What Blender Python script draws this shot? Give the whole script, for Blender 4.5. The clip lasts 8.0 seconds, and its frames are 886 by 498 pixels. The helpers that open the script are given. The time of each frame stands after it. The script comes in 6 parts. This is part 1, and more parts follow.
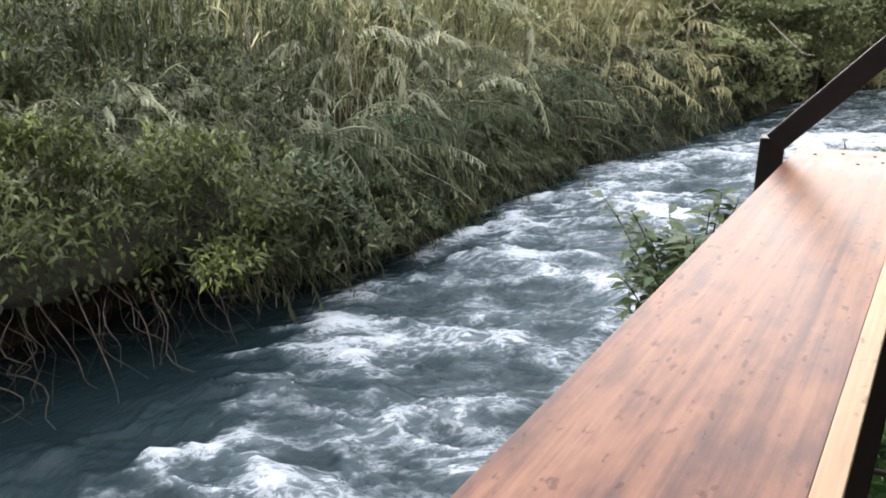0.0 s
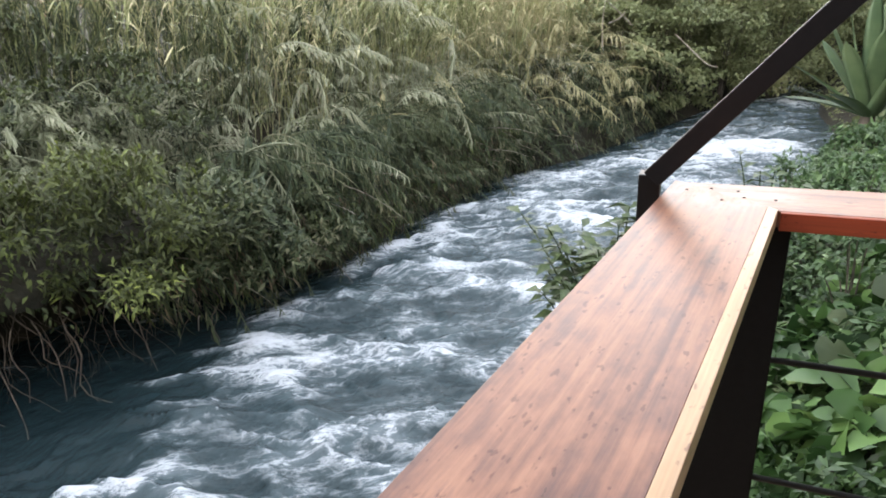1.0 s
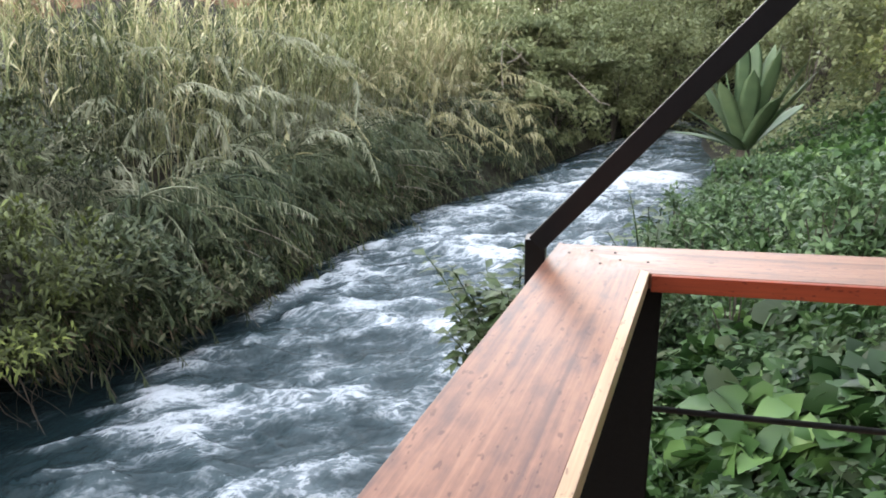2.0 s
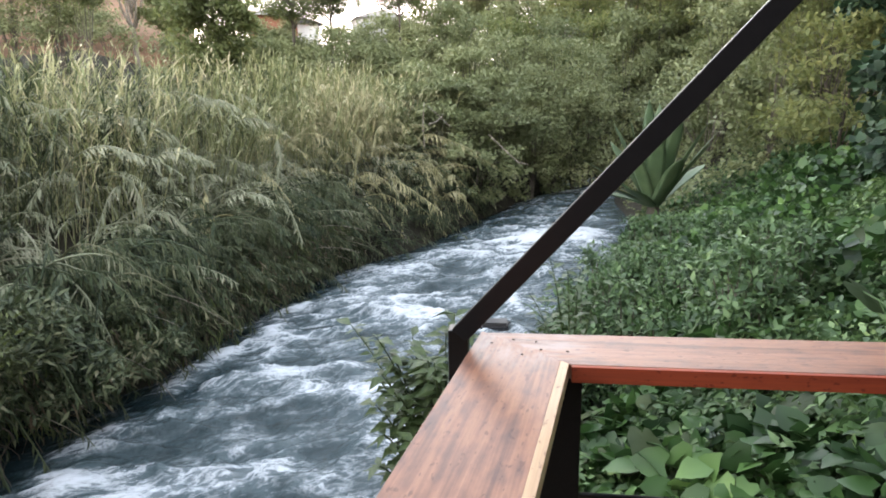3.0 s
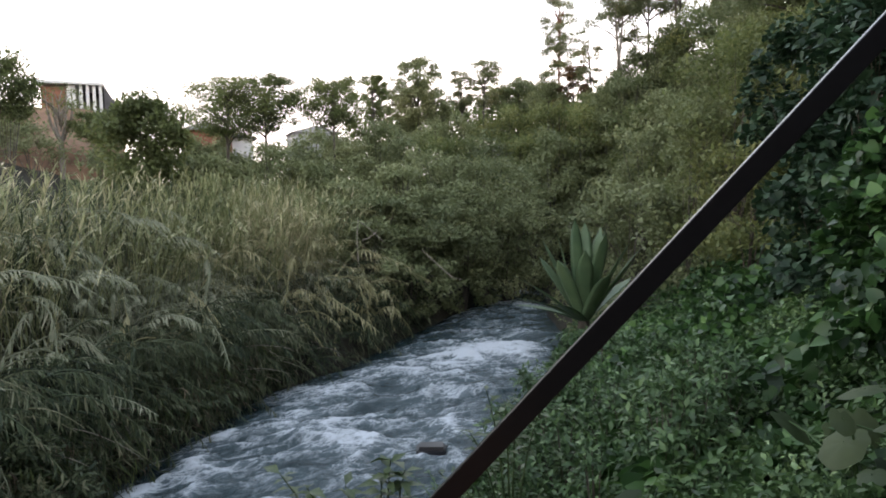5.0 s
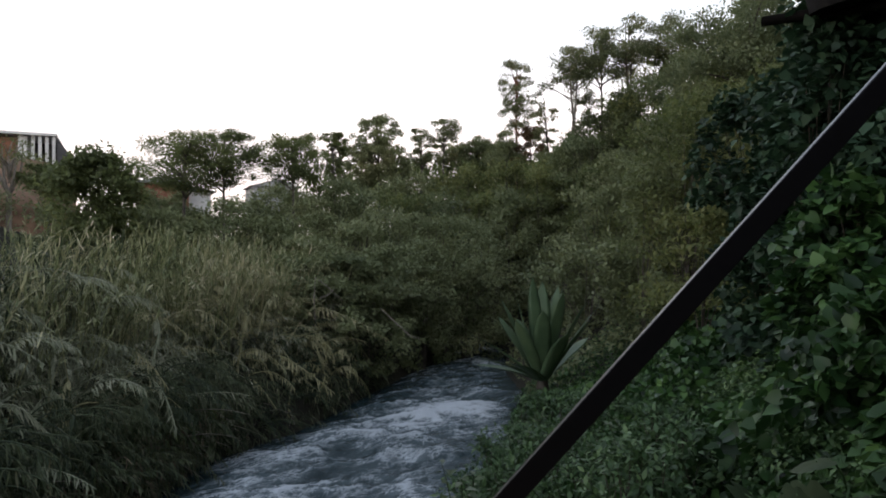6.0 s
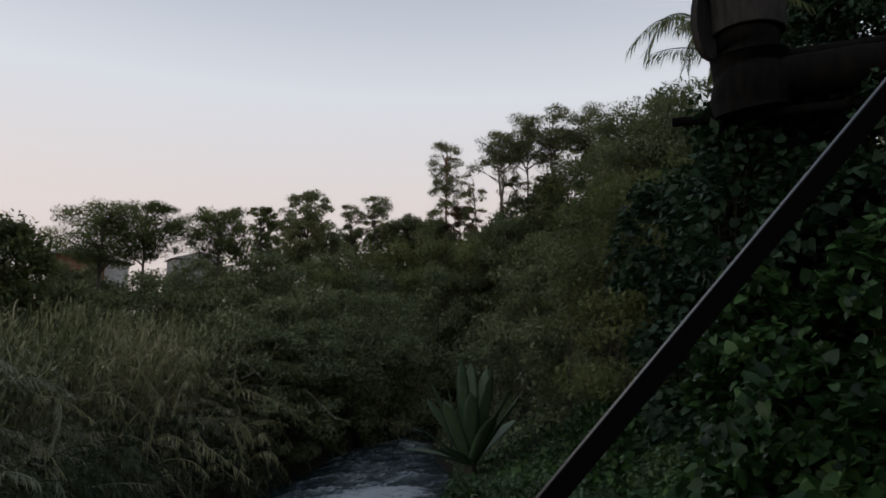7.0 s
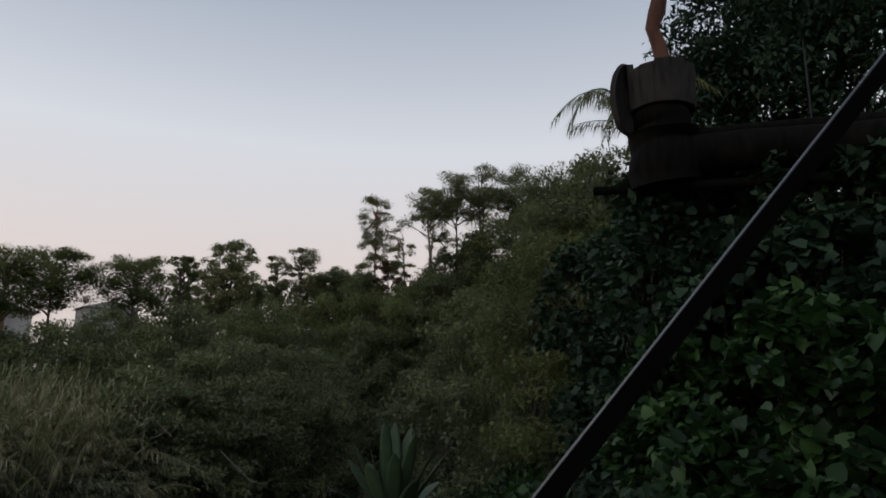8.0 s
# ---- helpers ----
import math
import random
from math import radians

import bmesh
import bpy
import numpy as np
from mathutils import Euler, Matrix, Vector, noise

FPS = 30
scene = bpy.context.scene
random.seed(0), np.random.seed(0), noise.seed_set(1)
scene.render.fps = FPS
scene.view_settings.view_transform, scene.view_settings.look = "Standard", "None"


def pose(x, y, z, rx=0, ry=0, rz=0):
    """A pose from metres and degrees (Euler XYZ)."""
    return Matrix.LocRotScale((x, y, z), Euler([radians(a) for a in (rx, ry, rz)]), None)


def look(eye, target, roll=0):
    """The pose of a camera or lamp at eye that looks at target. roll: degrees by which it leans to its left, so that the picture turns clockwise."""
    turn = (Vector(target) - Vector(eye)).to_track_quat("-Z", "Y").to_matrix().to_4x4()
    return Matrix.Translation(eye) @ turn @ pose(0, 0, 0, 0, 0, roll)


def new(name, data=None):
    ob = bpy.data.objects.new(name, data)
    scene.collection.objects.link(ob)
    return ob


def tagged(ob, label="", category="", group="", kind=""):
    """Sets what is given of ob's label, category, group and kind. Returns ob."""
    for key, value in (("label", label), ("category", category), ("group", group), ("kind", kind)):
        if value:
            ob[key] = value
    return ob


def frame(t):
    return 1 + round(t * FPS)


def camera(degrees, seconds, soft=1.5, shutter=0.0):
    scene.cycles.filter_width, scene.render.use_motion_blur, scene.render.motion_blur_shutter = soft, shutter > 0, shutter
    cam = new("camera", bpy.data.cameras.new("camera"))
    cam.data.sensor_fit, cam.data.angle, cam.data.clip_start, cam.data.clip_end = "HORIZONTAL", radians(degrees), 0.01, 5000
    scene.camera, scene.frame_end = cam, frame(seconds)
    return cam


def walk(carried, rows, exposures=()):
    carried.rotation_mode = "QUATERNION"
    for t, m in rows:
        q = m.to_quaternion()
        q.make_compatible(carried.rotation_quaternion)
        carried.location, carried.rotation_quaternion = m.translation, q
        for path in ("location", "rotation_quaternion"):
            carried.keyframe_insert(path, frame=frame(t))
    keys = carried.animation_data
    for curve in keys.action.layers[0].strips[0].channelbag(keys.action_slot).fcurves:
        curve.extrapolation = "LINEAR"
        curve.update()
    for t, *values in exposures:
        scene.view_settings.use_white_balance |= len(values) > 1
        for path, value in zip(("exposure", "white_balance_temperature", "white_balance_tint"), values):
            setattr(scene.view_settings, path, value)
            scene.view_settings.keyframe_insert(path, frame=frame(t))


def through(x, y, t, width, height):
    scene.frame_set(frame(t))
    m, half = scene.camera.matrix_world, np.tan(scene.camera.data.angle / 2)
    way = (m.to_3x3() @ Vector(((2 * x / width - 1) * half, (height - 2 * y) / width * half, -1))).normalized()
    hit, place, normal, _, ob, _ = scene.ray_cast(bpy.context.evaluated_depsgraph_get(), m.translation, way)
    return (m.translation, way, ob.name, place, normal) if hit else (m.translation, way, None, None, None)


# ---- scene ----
cam = camera(68.5, 8.0, soft=1.8)
PATH = [
    (0, (0.088, -0.097, 4.106), (-0.079, 1.757, 3.375), -2.9),
    (0.5, (0.121, -0.101, 4.135), (0.049, 1.76, 3.407), -2.8),
    (1, (0.163, -0.112, 4.181), (0.206, 1.755, 3.466), -2.5),
    (1.5, (0.194, -0.119, 4.225), (0.374, 1.753, 3.544), -2.2),
    (2.8, (0.219, -0.104, 4.341), (0.731, 1.761, 3.829), -1.2),
    (3, (0.222, -0.099, 4.359), (0.775, 1.763, 3.885), -1.1),
    (3.5, (0.218, -0.081, 4.404), (0.853, 1.776, 4.02), -0.8),
    (4, (0.214, -0.065, 4.453), (0.911, 1.786, 4.16), -0.7),
    (4.2, (0.219, -0.061, 4.475), (0.933, 1.79, 4.219), -0.6),
    (5.3, (0.239, -0.029, 4.601), (1.028, 1.805, 4.486), -0.7),
    (5.5, (0.243, -0.025, 4.623), (1.052, 1.802, 4.539), -0.6),
    (6, (0.282, -0.011, 4.696), (1.163, 1.784, 4.706), -0.3),
    (6.5, (0.288, -0.005, 4.76), (1.265, 1.735, 4.886), 0.0),
    (7, (0.276, -0.019, 4.794), (1.339, 1.658, 5.035), 0.2),
    (7.5, (0.273, -0.045, 4.834), (1.419, 1.56, 5.17), 0.5),
    (8, (0.277, -0.053, 4.884), (1.501, 1.476, 5.288), 0.6),
]
EXPOSURES = [(0, 2.1, 7500, 13), (1.5, 2.15, 7200, 12), (3.0, 1.95, 7100, 11), (3.5, 1.6, 7100, 11), (4, 1.25, 6950, 10), (5.5, 0.5, 6600, 10), (6.0, -0.15, 6500, 10), (6.5, -0.95, 6600, 10), (7, -1.22, 6600, 10), (8, -1.25, 6600, 10)]
walk(cam, [(t, look(eye, target, roll)) for t, eye, target, roll in PATH], EXPOSURES)

# ---- world and light ----
SUN_ELEV, SUN_AZ = 10.0, -52.0      # degrees; azimuth from +y towards +x: the veiled sun is low down the valley
world = bpy.data.worlds.new("dusk_sky")
scene.world = world
world.use_nodes = True
wn, wl = world.node_tree.nodes, world.node_tree.links
wn.clear()
sky = wn.new("ShaderNodeTexSky")
sky.sky_type = "NISHITA"
sky.sun_disc = False
sky.sun_elevation, sky.sun_rotation = radians(SUN_ELEV), radians(SUN_AZ)
sky.altitude, sky.air_density, sky.dust_density, sky.ozone_density = 1200, 1.0, 2.0, 1.0
haze = wn.new("ShaderNodeMix")          # thin high cloud: rosy and bright low down, blue overhead
haze.data_type = "RGBA"
haze.inputs[0].default_value = 0.8
place = wn.new("ShaderNodeTexCoord")
height = wn.new("ShaderNodeSeparateXYZ")
veil = wn.new("ShaderNodeValToRGB")
for k, (at, colour) in enumerate(((0.0, (12.4, 10.4, 10.0)), (0.17, (13.9, 12.3, 11.9)), (0.34, (12.9, 13.4, 14.5)), (0.56, (6.9, 8.0, 9.9)), (1.0, (4.0, 4.4, 5.2)))):
    step = veil.color_ramp.elements[k] if k < 2 else veil.color_ramp.elements.new(at)
    step.position, step.color = at, (*colour, 1)
background = wn.new("ShaderNodeBackground")
background.inputs["Strength"].default_value = 0.15
world_out = wn.new("ShaderNodeOutputWorld")
wl.new(place.outputs["Generated"], height.inputs[0])
wl.new(height.outputs["Z"], veil.inputs[0])
wl.new(sky.outputs[0], haze.inputs[6])
wl.new(veil.outputs[0], haze.inputs[7])
wl.new(haze.outputs[2], background.inputs["Color"])
wl.new(background.outputs[0], world_out.inputs["Surface"])
sun = new("sun", bpy.data.lights.new("sun", "SUN"))
sun.data.energy, sun.data.angle, sun.data.color = 0.3, radians(60), (1.0, 0.93, 0.84)
sa, se = radians(SUN_AZ), radians(SUN_ELEV)
sun.matrix_world = look((0, 0, 0), (-math.sin(sa) * math.cos(se), -math.cos(sa) * math.cos(se), -math.sin(se)))

# ---- number helpers ----
rng = np.random.default_rng(7)


def hashed(ix, iy, seed):
    h = (ix.astype(np.int64) * 374761393 + iy.astype(np.int64) * 668265263 + seed * 1442695041) & 0xFFFFFFFF
    h = ((h ^ (h >> 13)) * 1274126177) & 0xFFFFFFFF
    return ((h ^ (h >> 16)) & 0xFFFFFF) / float(0xFFFFFF)


def vnoise(x, y, seed=0):
    """Smooth value noise in -1..1."""
    x, y = np.asarray(x, float), np.asarray(y, float)
    ix, iy = np.floor(x), np.floor(y)
    fx, fy = x - ix, y - iy
    fx, fy = fx * fx * (3 - 2 * fx), fy * fy * (3 - 2 * fy)
    a, b = hashed(ix, iy, seed), hashed(ix + 1, iy, seed)
    c, d = hashed(ix, iy + 1, seed), hashed(ix + 1, iy + 1, seed)
    return 2 * ((a * (1 - fx) + b * fx) * (1 - fy) + (c * (1 - fx) + d * fx) * fy) - 1


def fbm(x, y, octaves=4, seed=0):
    out, amp, total = 0, 1.0, 0
    for k in range(octaves):
        out, total = out + amp * vnoise(x * 2**k, y * 2**k, seed + k), total + amp
        amp *= 0.5
    return out / total


def unit(v):
    return v / np.maximum(np.linalg.norm(v, axis=-1, keepdims=True), 1e-9)


def raw_mesh(name, verts, faces, smooth=False):
    """A mesh from arrays; faces is one n x 3 or n x 4 array."""
    me = bpy.data.meshes.new(name)
    verts, faces = np.asarray(verts, np.float32), np.asarray(faces, np.int32)
    n, k = faces.shape
    me.vertices.add(len(verts))
    me.vertices.foreach_set("co", verts.ravel())
    me.loops.add(n * k)
    me.loops.foreach_set("vertex_index", faces.ravel())
    me.polygons.add(n)
    me.polygons.foreach_set("loop_start", np.arange(0, n * k, k, dtype=np.int32))
    if smooth:
        me.polygons.foreach_set("use_smooth", np.ones(n, bool))
    me.update(calc_edges=True)
    return me


def part_raw(name, vf, material, parent=None, label="", smooth=False):
    me = raw_mesh(name, vf[0], vf[1], smooth)
    me.materials.append(material)
    ob = new(name, me)
    ob.parent = parent
    if label:
        tagged(ob, label)
    return ob


def part(name, bm, material, parent=None, label="", smooth=False):
    me = bpy.data.meshes.new(name)
    bm.to_mesh(me)
    bm.free()
    me.materials.append(material)
    if smooth:
        for p in me.polygons:
            p.use_smooth = True
    ob = new(name, me)
    ob.parent = parent
    if label:
        tagged(ob, label)
    return ob


def empty(name, place, label, category, group="", kind=""):
    ob = new(name)
    ob.location = place
    ob.empty_display_size = 0.1
    return tagged(ob, label, category, group, kind)


def scatter(tv, tf, places, along, normal, size):
    """Copies of a template (x side, y along, z normal) at many places, joined."""
    y = unit(np.asarray(along, float))
    x = unit(np.cross(y, normal))
    z = np.cross(x, y)
    size = np.broadcast_to(np.asarray(size, float), (len(places),))
    s = size[:, None, None]
    v = (tv[None, :, 0:1] * x[:, None] + tv[None, :, 1:2] * y[:, None] + tv[None, :, 2:3] * z[:, None]) * s + places[:, None]
    f = tf[None] + (np.arange(len(places)) * len(tv))[:, None, None]
    return v.reshape(-1, 3), f.reshape(-1, tf.shape[1])


def joined(parts):
    vs, fs, base = [], [], 0
    for v, f in parts:
        vs.append(v)
        fs.append(np.asarray(f) + base)
        base += len(v)
    return np.concatenate(vs), np.concatenate(fs)


def random_units(n):
    return unit(rng.normal(size=(n, 3)))


def tube(points, radii, sides=5):
    """A tapered tube along points, as triangles."""
    p = np.asarray(points, float)
    r = np.broadcast_to(np.asarray(radii, float), (len(p),))
    d = unit(np.gradient(p, axis=0))
    ref = np.where(np.abs(d[:, 2:3]) > 0.9, np.array([[1.0, 0, 0]]), np.array([[0, 0, 1.0]]))
    a = unit(np.cross(d, ref))
    b = np.cross(d, a)
    th = np.linspace(0, 2 * np.pi, sides, endpoint=False)
    ring = np.cos(th)[None, :, None] * a[:, None] + np.sin(th)[None, :, None] * b[:, None]
    v = (p[:, None] + ring * r[:, None, None]).reshape(-1, 3)
    f = []
    for k in range(len(p) - 1):
        for j in range(sides):
            q = [k * sides + j, k * sides + (j + 1) % sides, (k + 1) * sides + (j + 1) % sides, (k + 1) * sides + j]
            f += [[q[0], q[1], q[2]], [q[0], q[2], q[3]]]
    for k, base in ((0, 0), (1, (len(p) - 1) * sides)):
        for j in range(1, sides - 1):
            f.append([base, base + j + k, base + j + 1 - k])
    return v, np.array(f)


def bezier(a, b, c, n):
    t = np.linspace(0, 1, n)[:, None]
    a, b, c = (np.asarray(v, float) for v in (a, b, c))
    return a * (1 - t) ** 2 + 2 * b * t * (1 - t) + c * t * t


# ---- leaf templates ----
LEAF = (np.array([[0, 0, 0], [-0.26, 0.45, 0.08], [0, 1, -0.08], [0.26, 0.45, 0.08]]), np.array([[0, 2, 1], [0, 3, 2]]))
HEART = (np.array([[0, 0, 0], [-0.30, -0.14, 0.05], [-0.50, 0.16, 0.10], [-0.36, 0.58, 0.04], [0, 1, -0.14], [0.36, 0.58, 0.04],
                   [0.50, 0.16, 0.10], [0.30, -0.14, 0.05], [0, 0.45, -0.02]]),
         np.array([[0, 8, 1], [1, 8, 2], [2, 8, 3], [3, 8, 4], [4, 8, 5], [5, 8, 6], [6, 8, 7], [7, 8, 0]]))
OVAL = (np.array([[0, 0, 0], [-0.22, 0.42, 0.07], [0, 0.46, 0], [0.22, 0.42, 0.07], [0, 1, -0.16]]), np.array([[0, 2, 1], [0, 3, 2], [1, 2, 4], [2, 3, 4]]))
LANCE = (np.array([[0, 0, 0], [-0.13, 0.40, 0.05], [0, 0.44, 0], [0.13, 0.40, 0.05], [0, 1, -0.2]]), np.array([[0, 2, 1], [0, 3, 2], [1, 2, 4], [2, 3, 4]]))
IVY = (np.array([[0, 0, 0], [-0.40, 0.02, 0.08], [-0.42, 0.42, 0.06], [0, 0.40, -0.02], [0.42, 0.42, 0.06], [0.40, 0.02, 0.08], [0, 1, -0.16]]),
       np.array([[0, 3, 1], [1, 3, 2], [2, 3, 6], [3, 4, 6], [3, 5, 4], [0, 5, 3]]))


def strip_leaf(base, out, length, width, droop):
    """One long cane leaf, bending down, as triangles."""
    base, out = np.asarray(base, float), unit(np.asarray(out, float))
    side = unit(np.cross(out, (0, 0, 1.0)))
    v = []
    for u, w in ((0, 0.5), (0.45, 1.0)):
        c = base + out * length * u * (1 - 0.25 * droop * u) + np.array([0, 0, -1.0]) * length * droop * u * u
        v += [c - side * width * w * 0.5, c + side * width * w * 0.5]
    v.append(base + out * length * (1 - 0.3 * droop) + np.array([0, 0, -1.0]) * length * droop)
    return np.array(v), np.array([[0, 1, 3], [0, 3, 2], [2, 3, 4]])


def cane(height, bend, seed, leaf=0.42, leaves=15, sides=3, droop=0.6, bare=0.25):
    """A cane along +z that bends towards +x; bend is how far its tip hangs over."""
    r = np.random.default_rng(seed)
    pts = bezier((0, 0, 0), (0.1 * bend, 0, 0.75 * height), (bend, r.normal() * 0.1, height * (1 - 0.25 * bend / max(height, 0.1))), 7)
    parts = [tube(pts, np.linspace(0.011, 0.004, 7), sides)]
    for k in range(leaves):
        u = bare + (1 - bare) * (k + r.random() * 0.5) / leaves
        i = min(int(u * 6), 5)
        c = pts[i] + (pts[i + 1] - pts[i]) * (u * 6 - i)
        d = unit(pts[i + 1] - pts[i])
        s = (1 if k % 2 else -1)
        sideways = np.cross(d, (0, 0, 1.0)) if bend > 0.3 else np.array([math.cos(k * 2.4 + seed), math.sin(k * 2.4 + seed), 0])
        if bend > 0.6:
            out = unit(sideways) * s * r.uniform(0.1, 0.7) + d * r.uniform(0.5, 1.1) + np.array([0, 0, -0.45]) + r.normal(size=3) * 0.16
        else:
            out = unit(sideways) * s * r.uniform(0.35, 0.8) + d * r.uniform(0.8, 1.5) + r.normal(size=3) * 0.15
        parts.append(strip_leaf(c, out, leaf * r.uniform(0.6, 1.15) * (1.1 - 0.45 * u), 0.030, droop * r.uniform(0.5, 1.4)))
    return joined(parts)


def comb_cane(length, seed, apart=False):
    """A long cane that reaches out along +x, arches over and carries a comb of hanging leaves."""
    r = np.random.default_rng(seed)
    rise = r.uniform(0.1, 0.5) * length
    pts = bezier((0, 0, 0), (0.45 * length, r.normal() * 0.2, rise), (length * r.uniform(0.8, 1), r.normal() * 0.35, rise * 0.35 - r.uniform(0, 0.55) * length), 10)
    parts = [tube(pts, np.linspace(0.017, 0.006, 10), 3)]
    n = int(length / 0.05)
    for k in range(n):
        u = 0.3 + 0.7 * k / n
        i = min(int(u * 9), 8)
        c = pts[i] + (pts[i + 1] - pts[i]) * (u * 9 - i)
        d = unit(pts[i + 1] - pts[i])
        side = np.cross(d, (0, 0, 1.0)) * (1 if k % 2 else -1)
        out = side * r.uniform(0.05, 0.5) + d * r.uniform(0.2, 0.8) + np.array([0, 0, r.uniform(-0.95, -0.3)]) + r.normal(size=3) * 0.22
        parts.append(strip_leaf(c, out, r.uniform(0.11, 0.24) * (1.2 - 0.5 * u), 0.024, r.uniform(0.2, 0.7)))
    return (parts[0], joined(parts[1:])) if apart else joined(parts)


# ---- materials ----
def node_mat(name):
    m = bpy.data.materials.new(name)
    m.use_nodes = True
    n, l = m.node_tree.nodes, m.node_tree.links
    return m, n, l, n["Principled BSDF"]


def ramp(n, stops):
    r = n.new("ShaderNodeValToRGB")
    while len(r.color_ramp.elements) < len(stops):
        r.color_ramp.elements.new(0.5)
    for e, (p, c) in zip(r.color_ramp.elements, stops):
        e.position, e.color = p, (*c, 1)
    return r


def noise_node(n, l, scale, detail=4.0, stretch=None, rough=0.55, coord="Object", distortion=0.0):
    tc = n.new("ShaderNodeTexCoord")
    tex = n.new("ShaderNodeTexNoise")
    tex.inputs["Scale"].default_value, tex.inputs["Detail"].default_value = scale, detail
    tex.inputs["Roughness"].default_value, tex.inputs["Distortion"].default_value = rough, distortion
    if stretch is None:
        l.new(tc.outputs[coord], tex.inputs["Vector"])
    else:
        mp = n.new("ShaderNodeMapping")
        mp.vector_type = "TEXTURE"
        mp.inputs["Scale"].default_value = tuple(1 / v for v in stretch[:3])
        mp.inputs["Rotation"].default_value = (0, 0, radians(stretch[3]) if len(stretch) > 3 else 0)
        l.new(tc.outputs[coord], mp.inputs["Vector"])
        l.new(mp.outputs[0], tex.inputs["Vector"])
    return tex


def math_node(n, l, op, a, b=None, clamp=False):
    m = n.new("ShaderNodeMath")
    m.operation, m.use_clamp = op, clamp
    for i, v in enumerate((a, b)):
        if v is None:
            continue
        if isinstance(v, (int, float)):
            m.inputs[i].default_value = v
        else:
            l.new(v, m.inputs[i])
    return m.outputs[0]


def bump(n, l, height, bsdf, strength=0.3, distance=0.01):
    b = n.new("ShaderNodeBump")
    b.inputs["Strength"].default_value, b.inputs["Distance"].default_value = strength, distance
    l.new(height, b.inputs["Height"])
    l.new(b.outputs[0], bsdf.inputs["Normal"])


def foliage(name, stops, patch=0.5, rough=0.55, through=0.25, island=0.65, single=False, vary=0.0):
    """Leaf material: each leaf its own tone, with patches of growth over metres."""
    m, n, l, b = node_mat(name)
    geo = n.new("ShaderNodeNewGeometry")
    big = noise_node(n, l, patch, 3.0)
    tone = n.new("ShaderNodeObjectInfo").outputs["Random"] if single else geo.outputs["Random Per Island"]
    mixed = math_node(n, l, "MULTIPLY", tone, island)
    spread = math_node(n, l, "MULTIPLY", math_node(n, l, "SUBTRACT", big.outputs[0], 0.5), 1.6)
    if not single:
        each = math_node(n, l, "SUBTRACT", n.new("ShaderNodeObjectInfo").outputs["Random"], 0.5)
        spread = math_node(n, l, "ADD", spread, math_node(n, l, "MULTIPLY", each, vary))
    value = math_node(n, l, "ADD", math_node(n, l, "ADD", mixed, spread), (1 - island) / 2, clamp=True)
    r = ramp(n, stops)
    l.new(value, r.inputs[0])
    l.new(r.outputs[0], b.inputs["Base Color"])
    b.inputs["Roughness"].default_value = rough
    b.inputs["Specular IOR Level"].default_value = 0.35
    t = n.new("ShaderNodeBsdfTranslucent")
    l.new(r.outputs[0], t.inputs["Color"])
    mx = n.new("ShaderNodeMixShader")
    mx.inputs[0].default_value = through
    l.new(b.outputs[0], mx.inputs[1])
    l.new(t.outputs[0], mx.inputs[2])
    l.new(mx.outputs[0], n["Material Output"].inputs["Surface"])
    return m


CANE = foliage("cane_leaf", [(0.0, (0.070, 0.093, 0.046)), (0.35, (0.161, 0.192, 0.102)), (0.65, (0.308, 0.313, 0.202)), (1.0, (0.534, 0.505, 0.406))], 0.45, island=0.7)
# dark: green growth on the left, and the lower bank's shade in its colour
CANE_GREEN_SHADED = foliage("green_cane_leaf", [(0.0, (0.023, 0.037, 0.019)), (0.4, (0.057, 0.079, 0.035)), (0.75, (0.105, 0.122, 0.059)), (1.0, (0.202, 0.194, 0.113))], 0.5, island=0.8)
CANE_TOP = foliage("cane_top_leaf", [(0.0, (0.125, 0.151, 0.064)), (0.35, (0.246, 0.270, 0.123)), (0.65, (0.421, 0.407, 0.218)), (1.0, (0.641, 0.551, 0.366))], 0.4, island=0.7)
CANE_DRY = foliage("dry_cane_leaf", [(0.0, (0.157, 0.155, 0.073)), (0.4, (0.307, 0.285, 0.143)), (0.75, (0.457, 0.413, 0.239)), (1.0, (0.547, 0.517, 0.350))], 0.6)
# dark: the shade under the canes is put into this leaf colour
CANE_SHADED = foliage("shaded_cane_leaf", [(0.0, (0.027, 0.032, 0.017)), (0.4, (0.065, 0.076, 0.037)), (0.75, (0.120, 0.127, 0.071)), (1.0, (0.219, 0.218, 0.134))], 0.6, island=0.8)
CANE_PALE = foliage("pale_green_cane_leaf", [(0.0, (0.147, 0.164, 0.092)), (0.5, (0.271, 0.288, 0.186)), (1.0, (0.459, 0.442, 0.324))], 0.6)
DEAD_LEAF = foliage("dead_leaf", [(0.0, (0.028, 0.020, 0.012)), (0.5, (0.075, 0.052, 0.030)), (0.85, (0.15, 0.11, 0.066)), (1.0, (0.30, 0.25, 0.17))], 0.8, 0.7, 0.15)
SHRUB = foliage("shrub_leaf", [(0.0, (0.026, 0.034, 0.013)), (0.45, (0.063, 0.077, 0.023)), (0.8, (0.114, 0.142, 0.034)), (1.0, (0.249, 0.289, 0.074))], 1.2)
# shrub colours at about half: dull growth, with the bank's shade painted in
DULL_SHADED_SHRUB = foliage("dull_shaded_shrub_leaf", [(0.0, (0.013, 0.018, 0.008)), (0.45, (0.031, 0.041, 0.014)), (0.8, (0.056, 0.074, 0.020)), (1.0, (0.122, 0.152, 0.044))], 1.2)
